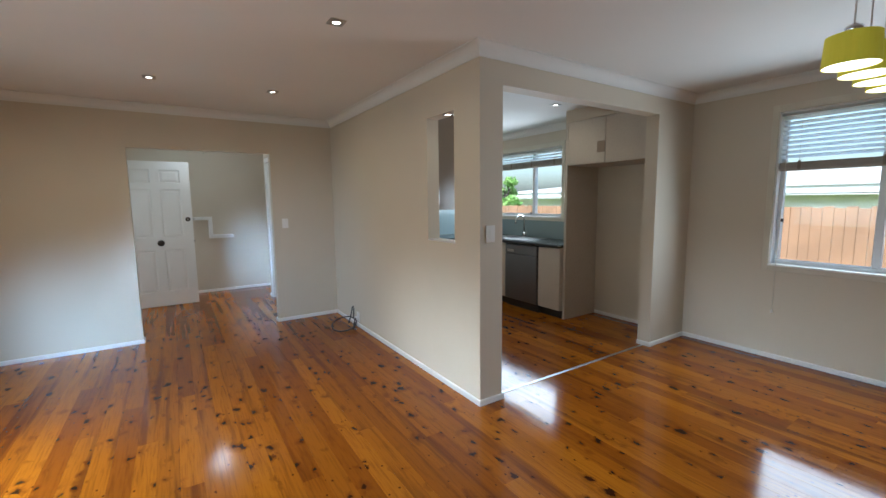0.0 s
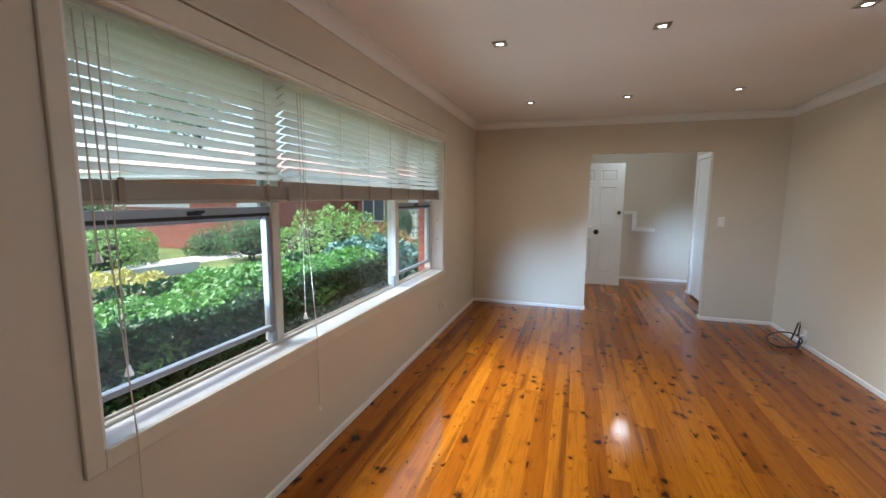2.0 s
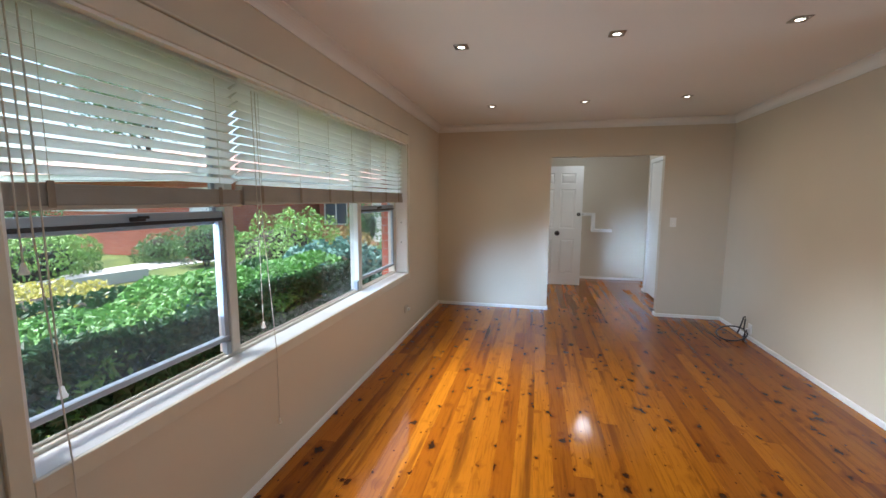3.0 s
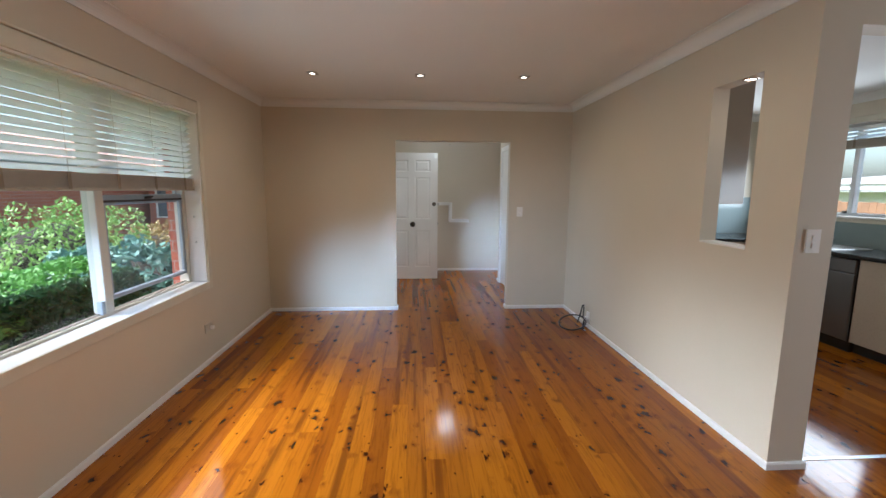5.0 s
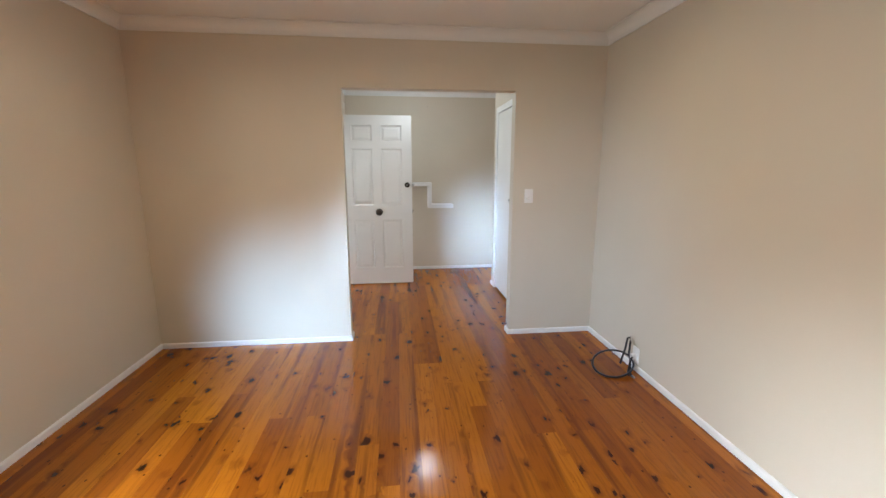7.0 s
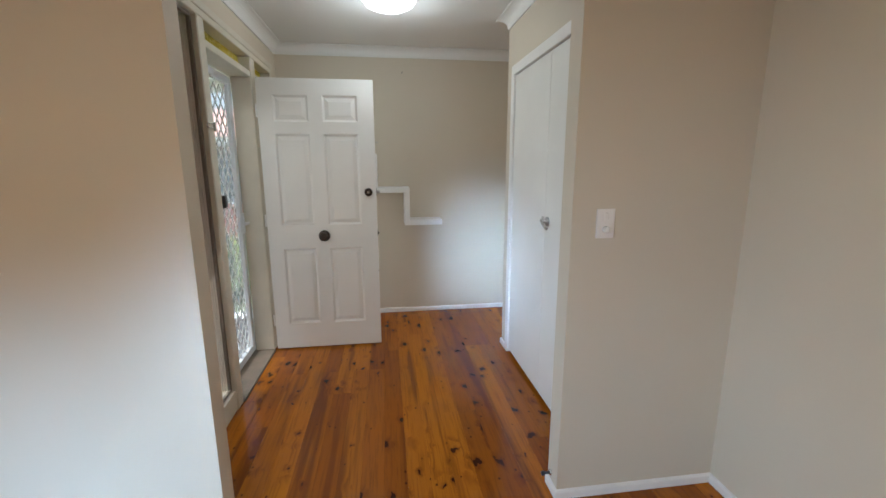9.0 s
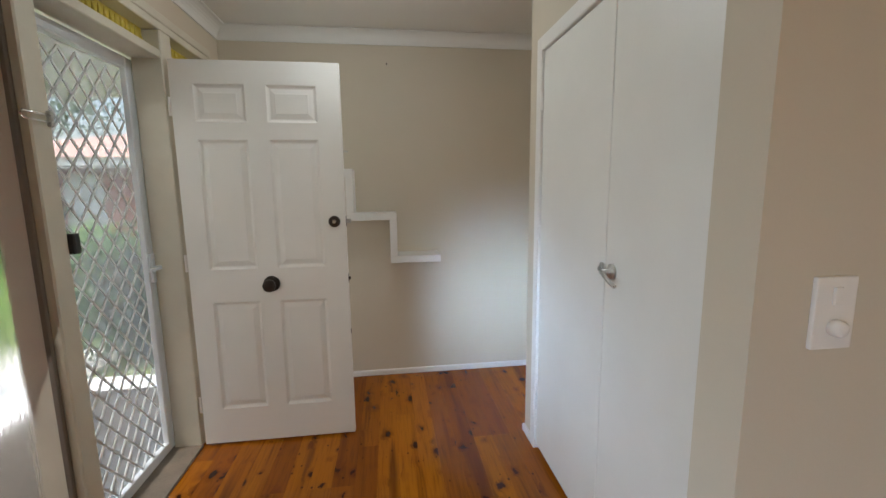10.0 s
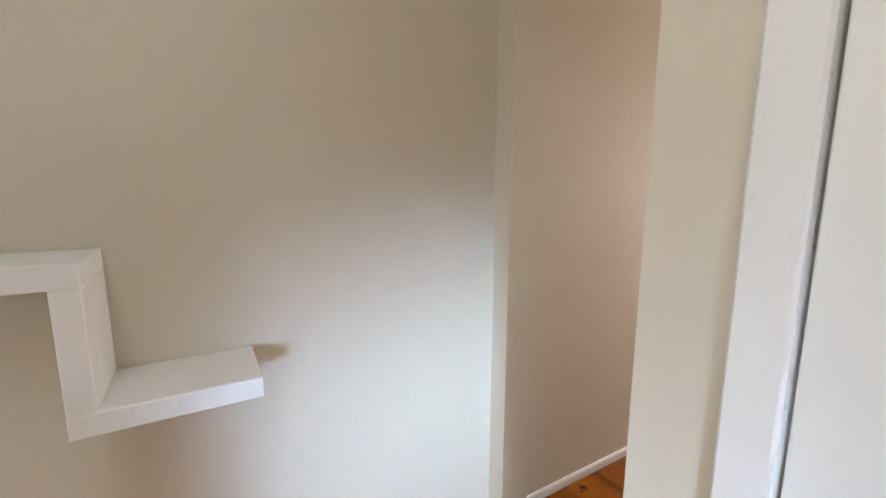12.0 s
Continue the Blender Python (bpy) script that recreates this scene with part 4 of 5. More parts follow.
for a, b in cols:
    for z0_, z1_ in rows:
        part("raised_panel", raised_panel(a, b, z0_, z1_), DOOR_PAINT, door)
kn = part("knob", turned([(0.043, 0.0), (0.043, 0.006), (0.036, 0.012), (0.016, 0.016), (0.015, 0.034), (0.030, 0.042), (0.034, 0.056), (0.030, 0.070), (0.018, 0.075), (0.002, 0.075)], pose(0.414, -T / 2, 0.915, 90), 28), BLACK_METAL, door, "dark bronze centre knob", smooth=True)
lk = part("deadlock", turned([(0.031, 0.0), (0.031, 0.007), (0.025, 0.013), (0.012, 0.015), (0.002, 0.015)], pose(0.759, -T / 2, 1.243, 90), 24), BLACK_METAL, door, "dark round deadlock", smooth=True)
part("keyhole", turned([(0.010, 0.014), (0.010, 0.0165), (0.002, 0.0165)], pose(0.759, -T / 2, 1.243, 90), 12), STEEL, lk, "steel key cylinder")
for zz, hh in ((1.244, 0.055), (0.926, 0.05), (0.62, 0.02)):
    part("latch_plate", boxes((W - 0.001, W + 0.002, -0.012, 0.012, zz - hh / 2, zz + hh / 2)), BLACK_METAL, door)
part("latch_bolt", boxes((W, W + 0.026, -0.008, 0.008, 1.232, 1.256), bevel=0.002), STEEL, door)
part("latch_bolt", boxes((W, W + 0.012, -0.007, 0.007, 0.917, 0.935), bevel=0.003), BLACK_METAL, door)
for zz in (0.25, 1.04, 1.83):
    part("hinge", turned([(0.007, -0.045), (0.007, 0.045)], pose(-0.006, -T / 2 - 0.002, zz), 10), TRIM, door)

# closet doors
clos = tagged(thing("door_3", "flush white double closet doors, shut", "closet door"), kind="structure")
part("door_jamb", boxes((CLOSET_X - 0.012, CLOSET_X + 0.05, 6.848, 6.905, 0.0, 2.12), (CLOSET_X - 0.012, CLOSET_X + 0.05, 5.49, 5.515, 0.0, 2.12), (CLOSET_X - 0.012, CLOSET_X + 0.05, 5.515, 6.848, 2.055, 2.12), bevel=0.004), TRIM, clos, "white painted closet frame")
for a, b in ((5.519, 6.205), (6.210, 6.844)):
    part("closet_leaf", boxes((CLOSET_X + 0.003, CLOSET_X + 0.034, a, b, 0.028, 2.050), bevel=0.002), DOOR_PAINT, clos, "flush white closet leaf")
# added dark backing strip, so the gap under the leaves reads as shade
part("plinth", boxes((CLOSET_X + 0.04, CLOSET_X + 0.06, 5.515, 6.83, 0.0, 0.03)), SOIL_AND_SHADE, clos, "dark strip standing in for the shade under the leaves")
for zz in (0.3, 1.82):
    part("hinge", turned([(0.006, -0.04), (0.006, 0.04)], pose(CLOSET_X - 0.003, 6.842, zz), 10), TRIM, clos)
lever = part("lever_handle", turned([(0.027, 0.0), (0.027, 0.007), (0.022, 0.011), (0.011, 0.012), (0.010, 0.040), (0.002, 0.042)], pose(CLOSET_X + 0.003, 6.16, 1.120, 0, -90, 0), 24), STEEL, clos, "satin steel lever handle", smooth=True)
part("lever", tube([(CLOSET_X - 0.035, 6.167, 1.123), (CLOSET_X - 0.040, 6.135, 1.113), (CLOSET_X - 0.040, 6.10, 1.098), (CLOSET_X - 0.038, 6.072, 1.090)], 0.0075, 10), STEEL, lever, smooth=True)
part("catch", boxes((CLOSET_X - 0.009, CLOSET_X + 0.003, 6.213, 6.231, 1.098, 1.144), (CLOSET_X - 0.020, CLOSET_X - 0.009, 6.216, 6.225, 1.112, 1.130), bevel=0.004), STEEL, clos, "steel catch")

# stepped shelf on the entry wall
shelf = thing("stepped_shelf", "white zigzag stepped shelf fixed to the entry wall", "shelf", at=(0.550, FOYER_N, 0.907))
sy0, sy1 = 7.675 - FOYER_N, -0.002
st, sw, sh = 0.048, 0.285, 0.297
part("tread", boxes((0.0, 0.346, sy0, sy1, 0.0, st), bevel=0.002), TRIM, shelf)
for k in range(2):
    bx, bz = -sw * k, sh * k
    part("riser", boxes((bx, bx + st, sy0, sy1, bz + st, bz + sh), bevel=0.002), TRIM, shelf)
    part("tread", boxes((bx - sw, bx + st, sy0, sy1, bz + sh, bz + sh + st), bevel=0.002), TRIM, shelf)
part("screw_cap", turned([(0.008, 0), (0.008, 0.002), (0.002, 0.003)], pose(0.022, sy0, 0.31, 90), 12), WHITE_PLASTIC, shelf)

for nm, lab, x, z in (("nail", "small dark nail high on the entry wall", 0.562, 2.268),):
    tagged(part(nm, tube([(x, FOYER_N + 0.003, z), (x, FOYER_N - 0.014, z + 0.002)], 0.004, 8), BLACK_METAL), lab, "nail")
part("guard_stud", tube([(W - 0.002, 0.010, 1.615), (W + 0.016, 0.012, 1.615), (W + 0.024, 0.012, 1.612)], 0.004, 8), STEEL, door, "steel guard stud", smooth=True)
ds = thing("door_stop", "small chrome door stop on the opening's edge", "door stop", at=(1.088, 5.455, 0.075))
part("base", turned([(0.014, 0.0), (0.014, 0.006), (0.008, 0.01)], pose(0, 0, 0, 0, -90, 0), 14), CHROME, ds, smooth=True)
part("buffer", turned([(0.006, 0.008), (0.006, 0.03), (0.010, 0.032), (0.010, 0.044), (0.003, 0.046)], pose(0, 0, 0, 0, -90, 0), 14), BLACK_PLASTIC, ds, smooth=True)

# ---------------------------------------------------------------- kitchen
FX = 3.95


def base_cabinet(label, x0, x1, y0, y1, face, doors):
    """A floor cabinet; face 'x' fronts look to -x, 'y' fronts look to -y."""
    root = thing("base_cabinet", label, "cabinet", "kitchen base cabinets", at=(x0, y0, 0))
    w, d = x1 - x0, y1 - y0
    part("body", boxes((0.02 if face == "x" else 0, w, 0 if face == "x" else 0.02, d, 0.10, 0.875)), CABINET, root)
    part("kickboard", boxes((0.06 if face == "x" else 0, w, 0 if face == "x" else 0.06, d, 0.0, 0.10)), BLACK_PLASTIC, root, "dark recessed kickboard")
    span = d if face == "x" else w
    for k in range(doors):
        a, b = span * k / doors + 0.002, span * (k + 1) / doors - 0.002
        rows = (0.0, 0.018, a, b, 0.105, 0.872) if face == "x" else (a, b, 0.0, 0.018, 0.105, 0.872)
        part("cabinet_door", boxes(rows, bevel=0.002), CABINET, root)
    return root


base_cabinet("narrow beige laminate base cabinet beside the dishwasher", FX, EAST, 3.472, 3.826, "x", 1)
base_cabinet("beige laminate sink cabinet under the window", FX, EAST, 4.437, 5.15, "x", 2)
base_cabinet("beige laminate base cabinets on the kitchen end wall", 2.3, FX, 5.15, KIT_N, "y", 3)

dish = thing("dishwasher", "dark stainless dishwasher under the black bench", "dishwasher", at=(3.925, 3.832, 0))
part("body", boxes((0.03, 0.62, 0.0, 0.60, 0.10, 0.868)), BLACK_PLASTIC, dish)
dd = part("dishwasher_door", boxes((0.0, 0.03, 0.004, 0.596, 0.11, 0.735), bevel=0.006), DISHWASHER, dish, "dark stainless door")
part("control_panel", boxes((0.002, 0.03, 0.004, 0.596, 0.742, 0.866), bevel=0.005), DISHWASHER, dish)
part("handle", boxes((-0.022, -0.006, 0.40, 0.53, 0.765, 0.80), (-0.008, 0.004, 0.41, 0.42, 0.77, 0.795), (-0.008, 0.004, 0.51, 0.52, 0.77, 0.795), bevel=0.003), STEEL, dish, "steel pocket handle")
part("plinth", boxes((0.05, 0.6, 0.0, 0.60, 0.0, 0.10)), BLACK_PLASTIC, dish)

top = thing("benchtop", "L-shaped polished black stone benchtop", "benchtop", at=(0, 0, 0.876))
part("slab", boxes((FX - 0.03, EAST, 3.472, KIT_N, 0.0, 0.036), bevel=0.003), STONE_TOP, top)
part("return_slab", boxes((2.3, FX - 0.031, 5.12, KIT_N, 0.0, 0.036), bevel=0.003), STONE_TOP, top)
sink = thing("sink", "stainless double-bowl sink let into the bench", "sink", at=(4.25, 4.55, 0.912))
part("rim", boxes((-0.22, 0.20, -0.40, -0.38, 0.0, 0.008), (-0.22, 0.20, 0.38, 0.40, 0.0, 0.008), (-0.22, -0.2, -0.38, 0.38, 0.0, 0.008), (0.18, 0.2, -0.38, 0.38, 0.0, 0.008), bevel=0.002), STEEL, sink)
part("drainer", boxes((-0.2, 0.18, -0.38, 0.0, 0.0, 0.004), *[(-0.18, 0.16, -0.36 + 0.05 * k, -0.34 + 0.05 * k, 0.004, 0.007) for k in range(7)]), STEEL, sink, "ribbed drainer")
# flat dark sheet, its colour stands in for the shaded hollow
part("bowl", boxes((-0.2, 0.18, 0.0, 0.38, 0.0, 0.002)), BLACK_METAL, sink)
tap = thing("tap", "tall chrome gooseneck mixer tap behind the sink", "tap", at=(4.47, 4.62, 0.912))
part("base", turned([(0.026, 0.0), (0.026, 0.05), (0.02, 0.06), (0.012, 0.07)], None, 18), CHROME, tap, smooth=True)
part("neck", tube([(0, 0, 0.05), (0, 0, 0.24)] + [(-0.085 + 0.085 * math.cos(radians(a)), 0, 0.24 + 0.085 * math.sin(radians(a))) for a in range(15, 181, 15)] + [(-0.17, 0, 0.20)], 0.011, 10), CHROME, tap, smooth=True)
part("lever", tube([(0, -0.02, 0.045), (0, -0.06, 0.075)], 0.006, 8), CHROME, tap, smooth=True)

sp = tagged(thing("splashback", "grey-green glass splashback behind the bench", "splashback"), kind="structure")
part("panel", boxes((EAST - 0.008, EAST - 0.001, 3.475, KIT_N - 0.002, 0.913, 1.158)), SPLASH, sp)
part("panel", boxes((2.3, EAST - 0.01, KIT_N - 0.008, KIT_N - 0.001, 0.913, 1.40)), SPLASH, sp)

fr = thing("fridge_surround", "beige laminate fridge recess with a cupboard above", "cabinet", at=(4.0, 2.43, 0))
part("end_panel", boxes((0.0, EAST - 4.0, 1.00, 1.035, 0.0, 2.34), bevel=0.002), CABINET, fr, "tall beige end panel")
part("cupboard", boxes((0.02, EAST - 4.0, 0.002, 1.0, 1.85, 2.34)), CABINET, fr)
for a, b in ((0.004, 0.498), (0.502, 0.998)):
    part("cupboard_door", boxes((0.0, 0.018, a, b, 1.853, 2.337), bevel=0.002), CABINET, fr)
part("vent", boxes((-0.004, 0.0, 0.50, 0.60, 1.965, 2.085), bevel=0.001), surface("brown_vent", (0.30, 0.23, 0.17), 0.6), fr, "small brown vent plate")
structure("bulkhead", boxes((4.0, EAST, 2.43, 3.465, 2.342, CEILING)), WALL, "plaster bulkhead over the fridge recess", "bulkhead")

BROWN_GLOSS = surface("brown_gloss_laminate", (0.30, 0.235, 0.175), 0.16, grain=40, vary=0.05, bump=0.0)
wc = thing("wall_cabinet", "glossy brown overhead kitchen cabinet up to the ceiling", "cabinet", at=(1.945, 3.60, 1.372))
part("body", boxes((0.0, 0.655, 0.02, 0.36, 0.0, 1.02)), BROWN_GLOSS, wc)
for k in range(2):
    part("cabinet_door", boxes((0.003 + 0.327 * k, 0.325 + 0.327 * k, 0.0, 0.018, 0.004, 1.017), bevel=0.002), BROWN_GLOSS, wc)
    hx = 0.285 + 0.07 * k
    part("handle", boxes((hx, hx + 0.012, -0.022, -0.012, 0.06, 0.20), (hx, hx + 0.012, -0.013, 0.001, 0.07, 0.08), (hx, hx + 0.012, -0.013, 0.001, 0.18, 0.19), bevel=0.002), STEEL, wc, "steel bar handle")
structure("bulkhead", boxes((PART_X + 0.111, 2.6, 3.60, 3.96, 2.394, CEILING)), WALL, "plaster bulkhead over the overhead cabinet", "bulkhead")
hood = thing("range_hood", "slim steel range hood under the wall cabinet", "range hood", at=(3.35, 5.36, 1.40))
part("canopy", boxes((0.0, 0.60, 0.12, 0.43, 0.04, 0.148), bevel=0.004), STEEL, hood)
part("glass_lip", boxes((-0.02, 0.62, 0.0, 0.44, 0.0, 0.038), bevel=0.004), WHITE_PLASTIC, hood, "pale slide-out lip")
structure("trim", boxes((PART_X - 0.004, PART_X + 0.114, HOLE[0] + 0.001, HOLE[1] - 0.001, HOLE[2], HOLE[2] + 0.012), bevel=0.003), TRIM, "white painted sill of the servery slot", "sill")
structure("trim", boxes((2.05, 3.95, KIT_Y + 0.055, KIT_Y + 0.078, 0.0, 0.004), bevel=0.0015), STEEL, "thin metal floor strip at the kitchen opening", "floor strip")

# ---------------------------------------------------------------- outside
GZ = -0.42
structure("ground", boxes((-400, 400, -400, 400, GZ - 0.3, GZ)), LAWN, "green lawn round the houses", "ground")


def ribbon(points, width, z0, z1):
    """A paved strip along a curved line."""
    bm = bmesh.new()
    pts = [Vector(p) for p in points]
    rows = []
    for i, p in enumerate(pts):
        d = (pts[min(i + 1, len(pts) - 1)] - pts[max(i - 1, 0)]).normalized()
        nrm = Vector((-d.y, d.x)) * width / 2
        rows.append([bm.verts.new((q.x, q.y, z)) for q, z in ((p - nrm, z0), (p - nrm, z1), (p + nrm, z1), (p + nrm, z0))])
    for a, b in zip(rows, rows[1:]):
        for k in range(4):
            bm.faces.new((a[k], a[(k + 1) % 4], b[(k + 1) % 4], b[k]))
    bm.faces.new(rows[0])
    bm.faces.new(list(reversed(rows[-1])))
    return bm


curve_path = [(-6.2 - 5.0 * math.sin(t * 0.25), 1.5 + 0.95 * t + 0.02 * t * t) for t in np.linspace(-6, 9, 30)]
structure("pavement", ribbon(curve_path, 1.3, GZ - 0.05, GZ + 0.02), CONCRETE, "curved pale concrete garden path", "path")
kerb = [(-9.0 - 0.9 * math.sin(t * 0.45), 2.5 + t) for t in np.linspace(-4, 5.2, 24)]
structure("kerb", ribbon(kerb, 0.42, GZ - 0.05, GZ + 0.26), CONCRETE, "low curved concrete garden edging", "edging")
structure("driveway", boxes((-9.0, -2.5, 8.5, 10.0, GZ - 0.05, GZ + 0.018)), CONCRETE, "pale concrete drive between the houses", "path")
structure("garden_bed", boxes((-3.75, -2.11, -2.7, 5.45, GZ - 0.05, GZ + 0.05)), SOIL_AND_SHADE, "dark soil bed under the hedge", "garden bed")

# own brick skin beyond the plaster, pierced by the living-room window
structure("brick_skin", boxes((-2.10, -1.915, SOUTH - 0.2, 0.48, GZ, H), (-2.10, -1.915, 4.0, 5.60, GZ, H), (-2.10, -1.915, 0.48, 4.0, GZ, 0.58), (-2.10, -1.915, 0.48, 4.0, 2.08, H)), BRICK_RED, "red brick outer skin of the house", "wall")
structure("brick_return", boxes((-1.914, -0.70, 5.492, 5.60, GZ, H)), BRICK_RED, "red brick side wall of the porch", "wall")
structure("porch_floor", boxes((-2.5, FOYER_W - 0.17, 5.60, 8.4, GZ, -0.09)), PORCH_TILE, "pale tiled porch floor", "porch")
structure("porch_ceiling", boxes((-2.05, FOYER_W - 0.155, 5.61, 9.0, 2.24, 2.30)), EAVES, "pale lined porch ceiling", "porch")
structure("eaves", boxes((-2.75, -2.101, SOUTH - 0.4, 5.609, 2.24, 2.30), (-2.80, -2.752, SOUTH - 0.4, 5.61, 2.18, 2.36), (-2.10, -2.052, 5.62, 9.0, 2.18, 2.36)), EAVES, "pale eaves lining and fascia", "eaves")
structure("porch_side_wall", boxes((-0.69, -0.58, 7.9, 8.4, -0.09, 2.24)), BRICK_RED, "red brick porch wall", "wall")


def leaf_mesh(name, centres, normals, size, material, rng, spread=0.9, aspect=0.55):
    """Many small folded leaves, one island each."""
    n = len(centres)
    d = rng.normal(size=(n, 3)) * spread + normals
    d /= np.linalg.norm(d, axis=1)[:, None]
    u = np.cross(d, rng.normal(size=(n, 3)))
    u /= np.linalg.norm(u, axis=1)[:, None]
    w = np.cross(d, u)
    s = size * rng.uniform(0.6, 1.25, n)[:, None]
    verts = np.stack([centres - u * s * 0.5, centres + w * s * aspect * 0.5 - d * s * 0.06, centres + u * s * 0.5 + d * s * 0.05, centres - w * s * aspect * 0.5 - d * s * 0.06], 1).reshape(-1, 3)
    idx = np.arange(n)[:, None] * 4
    faces = np.concatenate([idx + np.array([[0, 1, 2]]), idx + np.array([[0, 2, 3]])], 0)
    mesh = bpy.data.meshes.new(name)
    mesh.from_pydata(verts.tolist(), [], faces.tolist())
    mesh.materials.append(material)
    return mesh


rng = np.random.default_rng(5)


def hedge(label, x0, x1, y0, y1, z1, count, size, material, sunlit):
    root = thing("hedge", label, "hedge", at=((x0 + x1) / 2, (y0 + y1) / 2, GZ))
    off = np.array([(x0 + x1) / 2, (y0 + y1) / 2, GZ])
    lump = lambda p: 0.07 * np.sin(p[:, 1] * 3.1 + p[:, 0] * 2) + 0.05 * np.sin(p[:, 1] * 7.7 + 1.3) + 0.03 * np.sin(p[:, 0] * 9 + p[:, 1] * 4)
    k = count // 2
    p = np.stack([rng.uniform(x0, x1, k), rng.uniform(y0, y1, k), np.full(k, z1)], 1)
    edge = np.minimum(p[:, 0] - x0, x1 - p[:, 0])
    p[:, 2] += lump(p) - 0.16 * np.exp(-edge / 0.09) - rng.exponential(0.035, k)
    nrm = np.tile([0.0, 0.0, 1.0], (k, 1))
    q = np.stack([np.where(rng.random(k) < 0.72, x1, x0), rng.uniform(y0, y1, k), z1 - (z1 - GZ - 0.60) * rng.random(k) ** 1.6], 1)
    side = np.where(q[:, 0] > (x0 + x1) / 2, 1.0, -1.0)
    q[:, 0] += side * (lump(q[:, [2, 1, 0]]) - rng.exponential(0.06, k) + 0.28 * (z1 - q[:, 2]))
    nrm2 = np.stack([side, np.zeros(k), np.full(k, 0.5)], 1)
    # top leaves get the lit colour, side leaves the shaded one
    for cs, ns, leaf in ((p, nrm, sunlit), (q, nrm2, material)):
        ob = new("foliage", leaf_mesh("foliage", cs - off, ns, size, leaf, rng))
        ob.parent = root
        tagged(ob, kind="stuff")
    # dark solid core painted as the shade inside the hedge
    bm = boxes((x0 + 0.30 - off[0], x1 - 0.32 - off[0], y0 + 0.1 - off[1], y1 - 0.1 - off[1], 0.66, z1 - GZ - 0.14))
    part("inner_foliage", bm, SOIL_AND_SHADE, root)
    bm = bmesh.new()
    for _ in range(170):
        xx, yy = rng.uniform(x0 + 0.2, x1 - 0.15), rng.uniform(y0, y1)
        lean = rng.normal(size=2) * 0.12
        piece = tube([(xx - off[0], yy - off[1], 0.0), (xx + lean[0] * 0.5 - off[0], yy + lean[1] - off[1], 0.4), (xx + lean[0] - off[0], yy + lean[1] * 2 - off[1], 0.9)], 0.006 + 0.006 * rng.random(), 5)
        tmp = bpy.data.meshes.new("tmp")
        piece.to_mesh(tmp)
        piece.free()
        bm.from_mesh(tmp)
        bpy.data.meshes.remove(tmp)
    tagged(part("stems", bm, TWIG, root, "dark bare stems"), kind="stuff")
    return root


hedge("dense clipped green hedge under the living-room window", -3.75, -2.60, -2.5, 4.25, 0.76, 50000, 0.066, LEAF_SHADED, LEAF_SUNLIT)


def bush(name, label, cx, cy, rx, ry, h, count, size, material, z=GZ):
    """A shrub: several overlapping uneven lobes of leaves round short stems."""
    root = thing(name, label, "shrub", at=(cx, cy, z))
    lobes = [(rng.uniform(-0.55, 0.55) * rx, rng.uniform(-0.55, 0.55) * ry, h * rng.uniform(0.26, 0.58), rng.uniform(0.45, 0.75)) for _ in range(7)] + [(0, 0, h * 0.48, 0.8), (0, 0, h * 0.25, 0.75)]
    cs, ns = [], []
    for lx, ly, lz, f in lobes:
        k = count // len(lobes)
        d = rng.normal(size=(k, 3))
        d /= np.linalg.norm(d, axis=1)[:, None]
        d[:, 2] = np.where(d[:, 2] < -0.6, -d[:, 2], d[:, 2])
        r = 1 - rng.exponential(0.07, k)[:, None] + 0.08 * np.sin(d[:, :1] * 9 + d[:, 1:2] * 7)
        cs.append(d * r * np.array([rx * f, ry * f, h * 0.5 * f / 0.8]) + np.array([lx, ly, lz]))
        ns.append(d)
    cs, ns = np.concatenate(cs), np.concatenate(ns)
    cs[:, 2] = np.clip(cs[:, 2], 0.03, None)
    ob = new("foliage", leaf_mesh("foliage", cs, ns, size, material, rng))
    ob.parent = root
    tagged(ob, kind="stuff")
    for k in range(4):
        a = k * 1.7
        part("stem", tube([(0.05 * math.cos(a), 0.05 * math.sin(a), 0), (rx * 0.3 * math.cos(a), ry * 0.3 * math.sin(a), h * 0.5)], 0.018, 6), TWIG, root)
    # dark ball that stands in for the shade among the inner leaves
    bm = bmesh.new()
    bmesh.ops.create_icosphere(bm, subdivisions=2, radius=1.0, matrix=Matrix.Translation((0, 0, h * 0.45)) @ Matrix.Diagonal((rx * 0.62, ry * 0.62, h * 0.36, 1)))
    part("inner_foliage", bm, SOIL_AND_SHADE, root)
    return root


bush("shrub", "lime green rounded shrub behind the hedge", -4.9, 6.3, 1.0, 1.2, 1.75, 9000, 0.06, LEAF_LIME)
bush("shrub", "lime green shrub with rusty tips by the path", -4.6, 8.0, 0.9, 0.9, 1.35, 6000, 0.06, LEAF_RUST)
bush("shrub", "broad-leaved blue-green shrub behind the hedge", -3.15, 5.1, 0.95, 0.70, 1.36, 5200, 0.12, LEAF_BLUE)
bush("shrub", "leafy green shrub near the porch", -3.2, 8.2, 0.6, 0.7, 1.55, 6000, 0.07, LEAF_BUSH)
bush("shrub", "dark green rounded shrub before the brick house", -9.6, 9.6, 0.9, 0.8, 1.35, 5000, 0.08, LEAF_BUSH)
bush("shrub", "yellowish shrub before the brick house", -8.4, 9.9, 0.6, 0.6, 1.0, 3500, 0.07, LEAF_LIME)
bush("shrub", "dark green shrub before the brick house", -11.6, 10.0, 0.8, 0.6, 0.9, 4000, 0.08, LEAF_BUSH)
bush("shrub", "tall green shrub at the garden edge", -13.5, 7.2, 1.3, 1.3, 2.2, 6000, 0.10, LEAF_BUSH)
